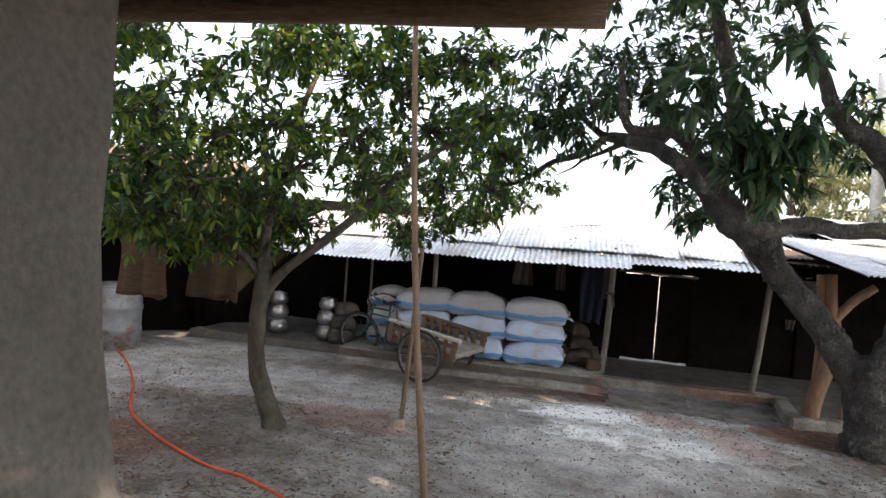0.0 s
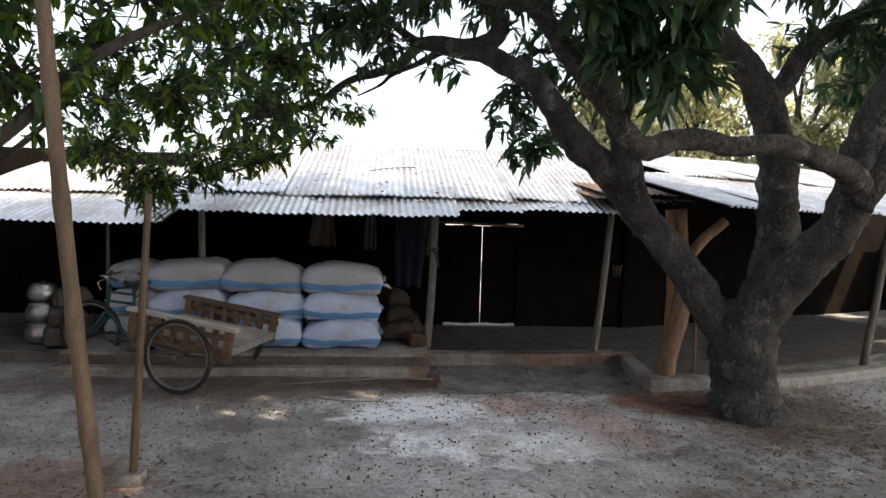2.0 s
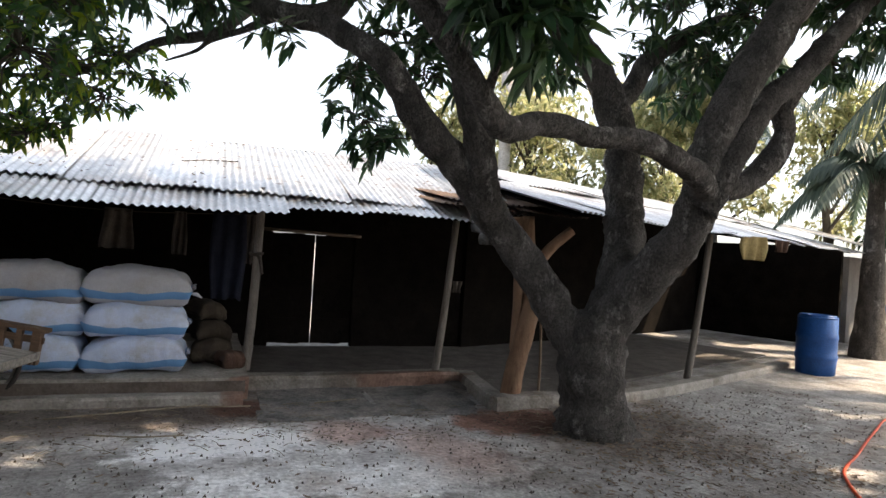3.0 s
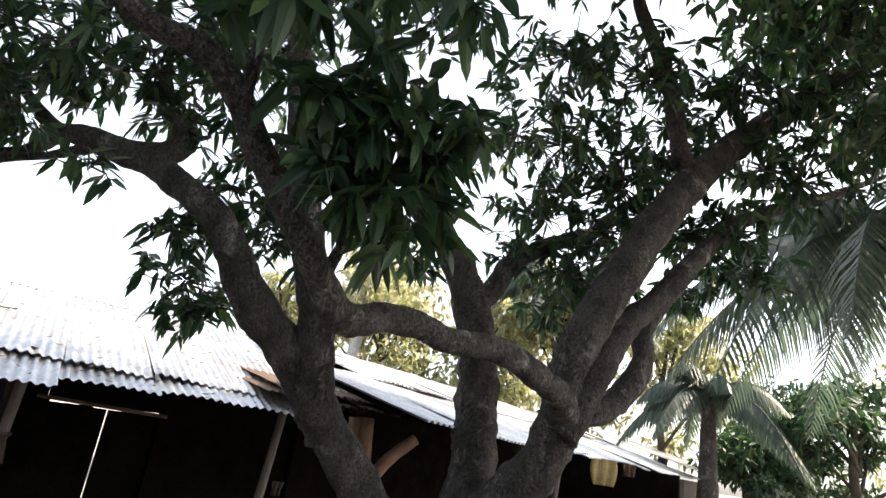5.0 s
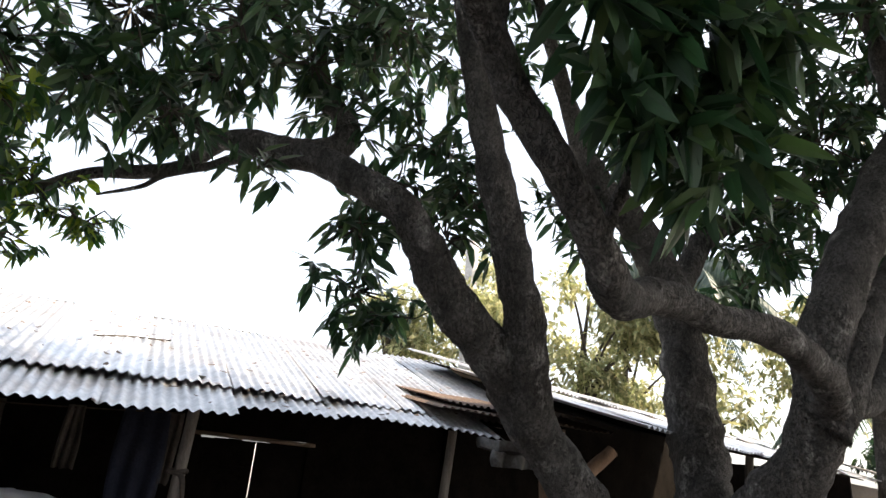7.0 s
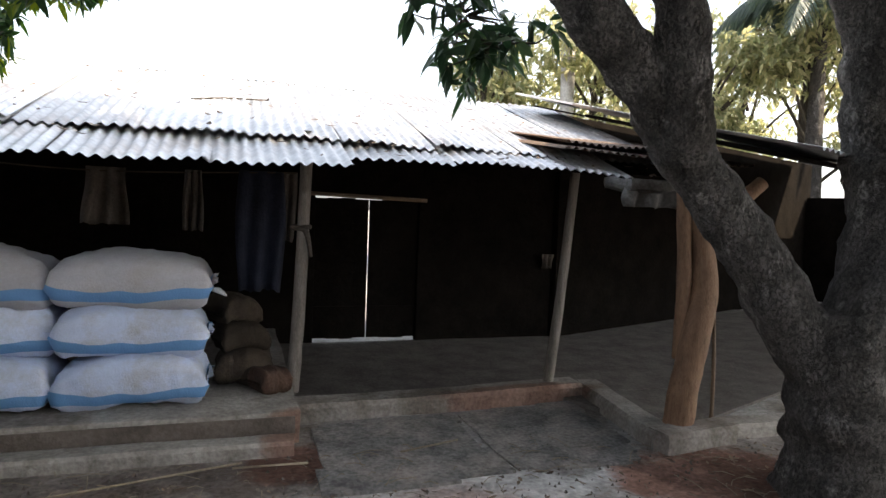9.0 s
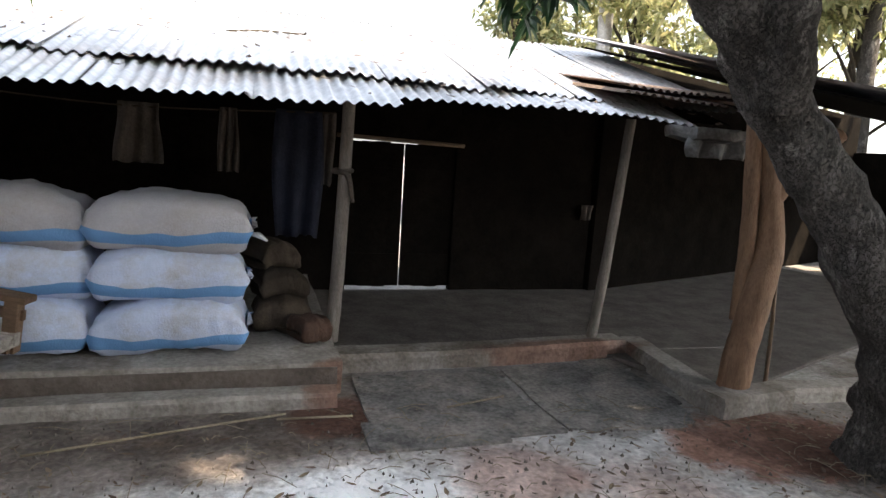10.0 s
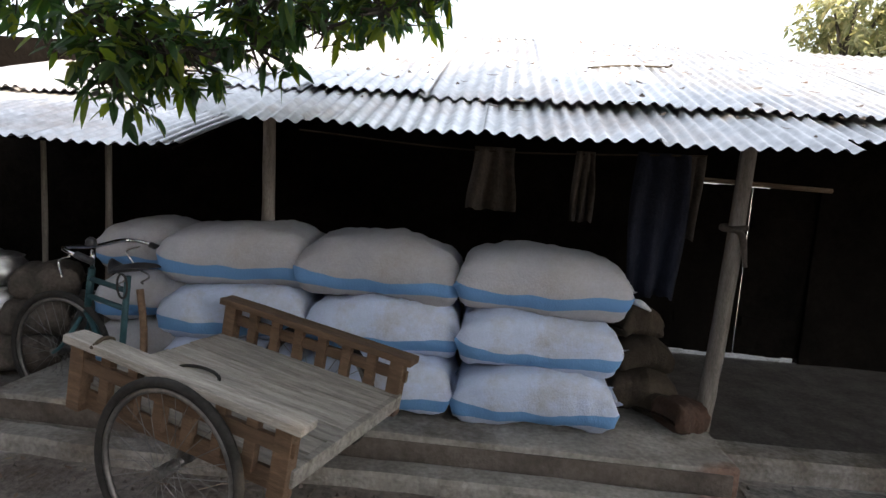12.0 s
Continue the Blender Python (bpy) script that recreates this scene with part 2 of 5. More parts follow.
def tube(name, pts, r, material, parent=None, label="", n=None, sides=10, lump=0.0, freq=5.0, smooth=True):
    """A bent tube; pts are places, r one radius or one for each place."""
    rr = [r] * len(pts) if np.isscalar(r) else list(r)
    n = n or max(2, len(pts) * 5 if len(pts) > 2 else 2)
    s = spline(np.c_[np.array(pts, float), rr], n)
    v, f = tube_data(s[:, :3], np.maximum(s[:, 3], 0.001), sides, lump, freq)
    return mesh_ob(name, v, f, material, parent, label, smooth)


def smoothstep(a, b, x):
    u = min(1.0, max(0.0, (x - a) / (b - a)))
    return u * u * (3 - 2 * u)


def ground_z(x, y):
    z = 0.36 * smoothstep(-6.2, -9.3, y) - 0.03
    z += 0.10 * smoothstep(3.5, 7.0, x) * smoothstep(-1.5, -4.0, y)
    return z + 0.018 * noise.noise(Vector((x * 0.9, y * 0.9, 0))) + 0.006 * noise.noise(Vector((x * 4, y * 4, 3)))


# ---------------- ground ----------------
def build_ground():
    xs = np.concatenate([np.linspace(-900, -30, 8), np.linspace(-24, -9, 12), np.linspace(-8.6, 10, 110), np.linspace(11, 24, 12), np.linspace(30, 900, 8)])
    ys = np.concatenate([np.linspace(-900, -30, 8), np.linspace(-24, -11, 10), np.linspace(-10.5, 4, 96), np.linspace(5, 24, 14), np.linspace(30, 900, 8)])
    v = [(x, y, ground_z(x, y)) for y in ys for x in xs]
    w = len(xs)
    f = [(j * w + i, j * w + i + 1, (j + 1) * w + i + 1, (j + 1) * w + i) for j in range(len(ys) - 1) for i in range(w - 1)]
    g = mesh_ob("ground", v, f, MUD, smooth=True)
    return tagged(g, "grey packed mud yard with pale, dark and red patches", "ground", kind="structure")


build_ground()


def sheet_on_ground(name, outline, lift, material, label, category, kind="structure", step=0.1, edge=0.06):
    """A thin worn layer that follows the ground inside a rounded outline, with an uneven rim."""
    o = np.array(outline, float)
    x0, y0 = o.min(0) - 0.2
    x1, y1 = o.max(0) + 0.2

    def inside(x, y):
        c, j = False, len(o) - 1
        for i in range(len(o)):
            if (o[i][1] > y) != (o[j][1] > y) and x < (o[j][0] - o[i][0]) * (y - o[i][1]) / (o[j][1] - o[i][1]) + o[i][0]:
                c = not c
            j = i
        return c
    bm, made = bmesh.new(), {}
    nx, ny = int((x1 - x0) / step) + 1, int((y1 - y0) / step) + 1

    def vert(i, j):
        if (i, j) not in made:
            x, y = x0 + i * step, y0 + j * step
            d = noise.noise_vector(Vector((x * 6, y * 6, 1.7))) * edge * 0.5
            x, y = x + d.x, y + d.y
            made[i, j] = bm.verts.new((x, y, ground_z(x, y) + lift))
        return made[i, j]
    for i in range(nx):
        for j in range(ny):
            x, y = x0 + (i + 0.5) * step, y0 + (j + 0.5) * step
            w = noise.noise_vector(Vector((x * 2.2, y * 2.2, 5.0))) * edge * 1.6
            if inside(x + w.x, y + w.y):
                bm.faces.new((vert(i, j), vert(i + 1, j), vert(i + 1, j + 1), vert(i, j + 1)))
    rim = bmesh.ops.extrude_edge_only(bm, edges=[e for e in bm.edges if e.is_boundary])
    for g in rim["geom"]:
        if isinstance(g, bmesh.types.BMVert):
            g.co.z -= lift + 0.03
    return tagged(part(name, bm, material), label, category, kind=kind)


DAMPSHADE = mat("shaded_damp_earth", (0.085, 0.07, 0.06), (0.16, 0.135, 0.115), 3, 0.95, 0.6, fine=40, coords="World", vary=0.0)


def patch(m, centre, radii, colour, amount=0.8, turn=0.0, soft=0.5):
    """A soft-edged patch of another tint, of uneven outline, at a place on the ground."""
    n, l = m.node_tree.nodes, m.node_tree.links
    b = n["Principled BSDF"]
    geo, mp, nz = n.new("ShaderNodeNewGeometry"), n.new("ShaderNodeMapping"), n.new("ShaderNodeTexNoise")
    mp.vector_type = "TEXTURE"
    mp.inputs["Location"].default_value = (*centre, 0)
    mp.inputs["Rotation"].default_value = (0, 0, radians(turn))
    mp.inputs["Scale"].default_value = (*radii, 1000)
    l.new(geo.outputs["Position"], mp.inputs["Vector"])
    ln = n.new("ShaderNodeVectorMath")
    ln.operation = "LENGTH"
    l.new(mp.outputs[0], ln.inputs[0])
    nz.inputs["Scale"].default_value, nz.inputs["Detail"].default_value, nz.inputs["Roughness"].default_value = 2.6, 9, 0.72
    l.new(geo.outputs["Position"], nz.inputs["Vector"])
    ad = n.new("ShaderNodeMath")
    ad.operation = "MULTIPLY_ADD"
    ad.inputs[1].default_value = 1.7
    l.new(nz.outputs["Fac"], ad.inputs[0])
    l.new(ln.outputs["Value"], ad.inputs[2])
    mr = n.new("ShaderNodeMapRange")
    mr.interpolation_type = "SMOOTHSTEP"
    mr.inputs["From Min"].default_value, mr.inputs["From Max"].default_value = 1.85 + soft * 0.5, 1.85 - soft * 0.5
    mr.inputs["To Max"].default_value = amount
    l.new(ad.outputs[0], mr.inputs["Value"])
    # the patch keeps the grain of the earth below it
    old = b.inputs["Base Color"].links[0].from_socket
    tint = n.new("ShaderNodeMixRGB")
    tint.blend_type = "MULTIPLY"
    tint.inputs[0].default_value = 1.0
    tint.inputs[2].default_value = (*colour, 1)
    l.new(old, tint.inputs[1])
    mx = n.new("ShaderNodeMixRGB")
    l.new(mr.outputs[0], mx.inputs[0])
    l.new(old, mx.inputs[1])
    l.new(tint.outputs[0], mx.inputs[2])
    l.new(mx.outputs[0], b.inputs["Base Color"])


PALE, DARKTINT, REDEARTH = (1.85, 1.9, 1.95), (0.42, 0.36, 0.32), (0.74, 0.43, 0.34)
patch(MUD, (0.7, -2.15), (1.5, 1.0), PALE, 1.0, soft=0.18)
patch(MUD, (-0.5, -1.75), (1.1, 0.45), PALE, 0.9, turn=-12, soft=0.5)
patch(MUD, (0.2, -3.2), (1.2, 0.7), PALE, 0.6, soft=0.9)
patch(MUD, (-2.0, -1.15), (2.6, 0.5), DARKTINT, 0.8)
patch(MUD, (-3.8, -4.6), (1.5, 1.3), DARKTINT, 0.65, soft=0.9)
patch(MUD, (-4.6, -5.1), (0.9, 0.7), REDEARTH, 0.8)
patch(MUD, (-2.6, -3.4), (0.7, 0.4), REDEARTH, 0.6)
patch(MUD, (3.0, -2.1), (1.1, 0.9), DARKTINT, 0.75, soft=0.8)
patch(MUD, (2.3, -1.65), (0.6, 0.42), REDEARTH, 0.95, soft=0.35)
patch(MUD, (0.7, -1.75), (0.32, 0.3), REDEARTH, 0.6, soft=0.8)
patch(MUD, (1.5, -2.75), (0.5, 0.35), DARKTINT, 0.5, soft=0.8)
patch(MUD, (-0.6, -1.2), (0.9, 0.35), DARKTINT, 0.5, soft=0.9)


patch(MUD, (0.0, -0.95), (0.35, 0.28), REDEARTH, 0.9, soft=0.5)
patch(MUD, (1.35, -2.3), (0.3, 0.55), REDEARTH, 0.5, turn=20, soft=0.9)
patch(PLINTH, (0.02, -0.72), (0.22, 0.18), REDEARTH, 0.8, soft=0.5)
patch(PLINTH, (1.7, -0.2), (0.7, 0.13), REDEARTH, 0.8, soft=0.6)


# ---------------- tin roofs ----------------
def tin_sheet(parent, x0, x1, s0, s1, bend=0.0, lift=0.0, material=None, pitch=0.076, turn=0.0, seed=0):
    """One corrugated sheet; local x along the eave, y up the slope, z out of it."""
    rng = random.Random(seed)
    nx = max(8, int((x1 - x0) / pitch * 8))
    sl = [0, 0.02, 0.25, 0.5, 0.75, 1.0]
    v, f = [], []
    for b in sl:
        for i in range(nx + 1):
            x = x0 + (x1 - x0) * i / nx
            s = s0 + (s1 - s0) * b
            z = 0.011 * math.sin(2 * math.pi * x / pitch) + lift + bend * (1 - b) ** 2 * math.sin((x - x0) / (x1 - x0) * math.pi * 1.3 + seed)
            z += 0.012 * noise.noise(Vector((x * 1.3, s * 1.1, seed)))
            jag = 0.012 * noise.noise(Vector((x * 3, 7.0, seed))) if b == 0 else 0
            v.append((x, s + jag + turn * (x - x0), z))
    w = nx + 1
    f = [(k * w + i, k * w + i + 1, (k + 1) * w + i + 1, (k + 1) * w + i) for k in range(len(sl) - 1) for i in range(nx)]
    return mesh_ob("roofing_sheet", v, f, material or TIN, parent, smooth=True)


def tin_roof(label, origin, along_deg, slope_deg, rows, material=None, sag=0.0):
    """Rows of sheets: (x0, x1, s0, s1, lift, sheet width). The origin lies on the eave."""
    roof = thing("roof", label, "roof", pose(*origin, 0, 0, along_deg) @ pose(0, 0, 0, slope_deg, 0, 0), kind="structure")
    k = 0
    for x0, x1, s0, s1, lift, wide, turn in rows:
        n = max(1, round((x1 - x0) / wide))
        for i in range(n):
            k += 1
            a, b = x0 + (x1 - x0) * i / n, x0 + (x1 - x0) * (i + 1) / n
            tin_sheet(roof, a - 0.02, b + 0.02, s0 + 0.05 * math.sin(k * 2.3) * 0.5, s1, 0.012, lift + 0.006 * (i % 2), material, turn=turn, seed=k)
    return roof


SLOPE = 18.8
main_roof = tin_roof("long low roof of grey corrugated tin sheets over the veranda", (0, -0.78, 1.69), 0, SLOPE, [
    (-3.0, 0.24, 0.0, 0.82, 0.0, 0.81, 0.0), (0.26, 2.4, 0.30, 1.2, 0.0, 0.72, -0.06),
    (-3.05, 0.3, 0.58, 3.1, 0.03, 0.67, 0.0), (0.3, 3.0, 0.62, 3.05, 0.03, 0.68, -0.03)])
tin_roof("back slope of corrugated tin beyond the ridge", (0, 3.6, 2.2), 180, SLOPE, [(-3.2, 3.2, 0.0, 1.55, 0.0, 0.8, 0.0)])
tin_roof("lower roof of old grey corrugated tin", (-3.0, -0.62, 1.53), 0, 15, [(-2.4, 0.1, 0.0, 1.4, 0.0, 0.8, 0.04), (-2.5, 0.1, 1.2, 3.2, 0.03, 0.8, 0.0)])
tin_roof("bright corrugated tin roof of the long side shed", (2.45, -2.02, 1.86), 22, 14, [(0.2, 9.0, 0.0, 1.8, 0.0, 0.8, 0.0), (1.3, 9.1, 1.6, 3.5, 0.03, 0.8, 0.0)])
tin_roof("dull tin roof of the hut in the corner", (-5.0, -0.75, 1.85), 45, 20, [(-5.6, 0.3, 0.0, 2.0, 0.0, 0.8, 0.0), (-5.6, 0.3, 1.8, 3.8, 0.03, 0.8, 0.0)], OLDTIN)


# near-black boards added under the tin to cut the light it bounces
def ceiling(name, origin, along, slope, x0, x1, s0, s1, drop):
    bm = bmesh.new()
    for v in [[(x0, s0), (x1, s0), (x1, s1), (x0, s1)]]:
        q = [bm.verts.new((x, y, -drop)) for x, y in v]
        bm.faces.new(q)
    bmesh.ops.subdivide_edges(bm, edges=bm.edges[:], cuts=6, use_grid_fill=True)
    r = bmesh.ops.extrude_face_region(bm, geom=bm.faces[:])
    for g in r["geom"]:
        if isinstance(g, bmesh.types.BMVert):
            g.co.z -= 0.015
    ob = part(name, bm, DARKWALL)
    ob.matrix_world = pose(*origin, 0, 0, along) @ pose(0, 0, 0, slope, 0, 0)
    return tagged(ob, "added dark boarding under the tin, cutting bounce light", "ceiling", kind="structure")


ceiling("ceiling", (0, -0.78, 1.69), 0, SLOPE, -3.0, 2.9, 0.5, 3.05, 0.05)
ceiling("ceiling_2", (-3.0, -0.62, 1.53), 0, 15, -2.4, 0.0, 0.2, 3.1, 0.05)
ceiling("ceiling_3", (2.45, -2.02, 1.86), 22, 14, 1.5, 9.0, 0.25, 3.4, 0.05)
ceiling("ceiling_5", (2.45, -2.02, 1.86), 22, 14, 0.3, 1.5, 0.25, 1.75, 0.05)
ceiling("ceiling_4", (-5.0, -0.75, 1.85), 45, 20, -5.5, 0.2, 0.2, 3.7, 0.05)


# ---------------- walls, floors, door ----------------
def wall(name, label, pieces, material, rot=0.0, at=(0, 0, 0)):
    bm = bmesh.new()
    for c, s in pieces:
        add_box(bm, c, s, None, 0.012, 0.008, 3)
    ob = part(name, bm, material)
    ob.matrix_world = pose(*at, 0, 0, rot)
    return tagged(ob, label, "wall", kind="structure")


DOOR_X0, DOOR_X1, DOOR_TOP, WALL_Y = 0.36, 1.55, 1.60, 2.15
wall("wall_north", "mud wall behind the veranda, near-black for its shade", [
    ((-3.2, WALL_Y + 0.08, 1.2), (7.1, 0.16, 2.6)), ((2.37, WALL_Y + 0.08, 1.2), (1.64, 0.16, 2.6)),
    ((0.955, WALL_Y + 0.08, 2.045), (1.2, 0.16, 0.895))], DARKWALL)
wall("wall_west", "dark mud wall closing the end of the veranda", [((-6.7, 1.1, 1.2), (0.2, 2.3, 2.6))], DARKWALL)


def build_door():
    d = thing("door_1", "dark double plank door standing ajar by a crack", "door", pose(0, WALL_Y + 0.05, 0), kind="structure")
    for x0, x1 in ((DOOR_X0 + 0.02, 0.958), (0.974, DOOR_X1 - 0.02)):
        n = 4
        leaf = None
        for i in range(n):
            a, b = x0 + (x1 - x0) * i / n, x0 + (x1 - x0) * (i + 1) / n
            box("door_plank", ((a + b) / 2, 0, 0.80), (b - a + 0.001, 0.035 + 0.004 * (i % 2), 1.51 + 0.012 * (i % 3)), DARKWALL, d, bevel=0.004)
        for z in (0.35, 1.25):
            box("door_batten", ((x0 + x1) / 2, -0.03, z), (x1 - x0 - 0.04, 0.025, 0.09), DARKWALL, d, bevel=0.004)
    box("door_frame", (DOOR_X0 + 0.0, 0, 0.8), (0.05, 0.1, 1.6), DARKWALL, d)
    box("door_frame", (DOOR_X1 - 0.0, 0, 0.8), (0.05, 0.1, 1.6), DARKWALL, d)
    return d


build_door()

# floors and edgings
tagged(box("floor", (-1.95, 0.8, 0.02), (3.9, 2.8, 0.30), PLINTH, bevel=0.02, rough=0.012, cuts=8), "raised mud-plaster plinth under the sacks", "plinth", kind="structure")
# split from the plinth so that the eave's shade sits in its colour
tagged(box("floor_4", (-5.3, 0.95, -0.04), (2.79, 2.5, 0.28), EARTHFLOOR, bevel=0.02, rough=0.01, cuts=6), "earth floor under the low eave, darkened for its shade", "floor", kind="structure")
tagged(box("floor_2", (1.75, 1.05, -0.115), (3.5, 2.26, 0.24), EARTHFLOOR, bevel=0.015, rough=0.01, cuts=8), "worn earth floor inside the doorway, darkened for shade", "floor", kind="structure")


def edging(name, pts, wide, high, material, label, category="kerb", z0=-0.06):
    """A low kerb of plaster along a line, with a flat top and rounded edges."""
    s = spline(pts, len(pts) * 8) if len(pts) > 2 else spline(pts, 12)
    v, f = [], []
    prof = [(-0.5, 0), (-0.5, 0.8), (-0.42, 1), (0.42, 1), (0.5, 0.8), (0.5, 0)]
    for k, (x, y) in enumerate(s):
        a, b = s[max(0, k - 1)], s[min(len(s) - 1, k + 1)]
        t = (b - a) / (np.linalg.norm(b - a) + 1e-9)
        nrm = np.array([-t[1], t[0]])
        for u, h in prof:
            q = np.array([x, y]) + nrm * u * wide
            e = noise.noise_vector(Vector((q[0] * 5, q[1] * 5, h))) * 0.012
            v.append((q[0] + e.x, q[1] + e.y, z0 + (high - z0) * h + e.z * 0.6))
    m = len(prof)
    f = [(k * m + j, k * m + j + 1, (k + 1) * m + j + 1, (k + 1) * m + j) for k in range(len(s) - 1) for j in range(m - 1)]
    f += [tuple(range(m))[::-1], tuple(range((len(s) - 1) * m, len(s) * m))]
    ob = mesh_ob(name, v, f, material)
    return tagged(ob, label, category, kind="structure")


# thin dark strip: the face's shading and its wet stain, put in as colour
tagged(box("baseboard", (-1.96, -0.607, 0.085), (3.86, 0.012, 0.11), DAMPSHADE, bevel=0.003, rough=0.004, cuts=6), "dark band of shading and damp along the plinth face", "plinth face", kind="structure")
edging("kerb", [(-3.9, -0.74), (-3, -0.78), (-1.5, -0.72), (-0.05, -0.74)], 0.16, 0.055, PLINTH, "low plaster lip along the foot of the plinth")
edging("kerb_2", [(0.02, -0.16), (0.9, -0.14), (2.3, -0.02)], 0.22, 0.10, PLINTH, "worn plaster sill before the doorway")
edging("kerb_3", [(2.42, 0.0), (2.34, -0.6), (2.26, -1.26)], 0.2, 0.09, PLINTH, "low cement kerb beside the doormat")
edging("kerb_4", [(2.2, -1.24), (2.8, -1.17)], 0.2, 0.10, PLINTH, "short block of cement kerb")
edging("kerb_5", [(2.85, -1.1), (3.9, -1.05), (5.7, -0.4), (8.6, 0.8)], 0.18, 0.07, PLINTH, "long cement kerb of the side shed")
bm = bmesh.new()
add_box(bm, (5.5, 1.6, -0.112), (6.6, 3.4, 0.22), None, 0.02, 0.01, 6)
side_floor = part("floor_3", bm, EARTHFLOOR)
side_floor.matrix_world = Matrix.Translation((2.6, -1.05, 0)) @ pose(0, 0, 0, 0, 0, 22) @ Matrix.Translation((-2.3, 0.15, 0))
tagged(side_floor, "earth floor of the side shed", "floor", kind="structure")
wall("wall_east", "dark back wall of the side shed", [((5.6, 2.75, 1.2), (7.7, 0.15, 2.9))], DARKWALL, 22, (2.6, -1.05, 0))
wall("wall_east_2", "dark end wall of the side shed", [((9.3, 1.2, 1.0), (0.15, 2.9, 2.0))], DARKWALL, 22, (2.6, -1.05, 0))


def post(foot, head, r, material, label, category="post", group="veranda posts", lump=0.12):
    p = np.array([foot, (np.array(foot) * 0.6 + np.array(head) * 0.4) + np.array([0.012, 0, 0]), head])
    s = spline(np.c_[p, [r * 1.1, r, r * 0.92]], 14)
    v, f = tube_data(s[:, :3], s[:, 3], 10, lump, 9)
    return tagged(mesh_ob("post", v, f, material, smooth=True), label, category, group)


post((0.0, 0.0, 0.12), (0.06, -0.05, 1.98), 0.045, GREYWOOD, "grey wooden post with a rag tied round it")
post((2.05, 0.0, 0.0), (2.2, -0.05, 1.95), 0.04, GREYWOOD, "leaning grey wooden post")
post((-2.66, 0.1, 0.12), (-2.66, 0.05, 2.0), 0.04, GREYWOOD, "dark wooden post behind the sacks")
post((-3.76, 0.2, 0.12), (-3.76, 0.2, 1.75), 0.022, GREYWOOD, "thin dark pole under the low eave")
post((-4.2, 0.2, 0.08), (-4.2, 0.2, 1.75), 0.018, GREYWOOD, "thin dark pole under the low eave")
post((5.42, -0.24, 0.0), (5.62, -0.3, 1.95), 0.045, GREYWOOD, "grey wooden post of the side shed")

# ---------------- house behind, where the walk begins ----------------
# Unseen wall and its return, added to keep sun off the yard and porch
wall("wall_south", "unseen plain wall added behind to block sun", [((0, -11.6, 1.9), (16, 0.25, 4.4)), ((1.7, -10.2, 1.9), (0.25, 2.55, 4.4))], MUDWALL)


# Out of view: added to cut the sky light from the west
wall("wall_west_2", "unseen plain wall added to block western sky light", [((-8.6, -6.0, 2.0), (0.25, 7.6, 4.6))], MUDWALL)


# pillar of the porch
def build_pillar():
    bm = bmesh.new()
    add_box(bm, (-1.72, -8.60, 1.3), (0.86, 0.34, 2.6), None, 0.04, 0.0, 10)
    for v in bm.verts:
        z = v.co.z
        v.co.x += (0.05 * math.sin(z * 2.2 + 0.4) + 0.10 * smoothstep(1.75, 1.1, z) - 0.03) * (1 if v.co.x > -1.76 else 0)
        v.co += noise.noise_vector(v.co * 3.3) * 0.022
    return tagged(part("wall_porch", bm, PALEWALL, smooth=True), "weathered mud-plaster wall end of the porch", "wall", kind="structure")


build_pillar()
tin_roof("rusty tin roof of the porch", (-0.36, -8.22, 2.44), 0, -3, [(-3.4, 0.0, -3.3, 0.0, 0.0, 0.8, 0.03)], OLDTIN)
tagged(tube("beam", [(-3.6, -8.33, 2.385), (-1.5, -8.31, 2.395), (-0.38, -8.27, 2.395)], 0.035, WOOD, sides=10, lump=0.1), "dark pole under the porch eave", "beam", kind="structure")


# ---------------- trees ----------------
LEAF = np.array([(0, 0, 0), (0.33, 0.5, 0.10), (0.33, 0, 0), (0.33, -0.5, 0.10), (0.72, 0.36, 0.07), (0.72, 0, 0), (0.72, -0.36, 0.07), (1, 0, 0)])
LEAF_F = [(0, 2, 1), (0, 3, 2), (1, 2, 5, 4), (2, 3, 6, 5), (4, 5, 7), (5, 6, 7)]


def rosettes(rng, clumps):
    """Tips of twigs inside the clumps (x, y, z, radius, number), and the way each tip points."""
    tips, ways, hearts = [], [], []
    for x, y, z, r, n in clumps:
        d = rng.normal(size=(n, 3))
        d /= np.linalg.norm(d, axis=1)[:, None]
        p = d * (r * rng.uniform(0.03, 1.0, n) ** 0.6)[:, None] * np.array([1.15, 1.15, 0.8])
        tips.append(p + (x, y, z))
        w = d + np.array([0, 0, 0.15]) + rng.normal(size=(n, 3)) * 0.6
        ways.append(w / np.linalg.norm(w, axis=1)[:, None])
        hearts.append(np.repeat([(x, y, z)], n, 0))
    return np.vstack(tips), np.vstack(ways), np.vstack(hearts)


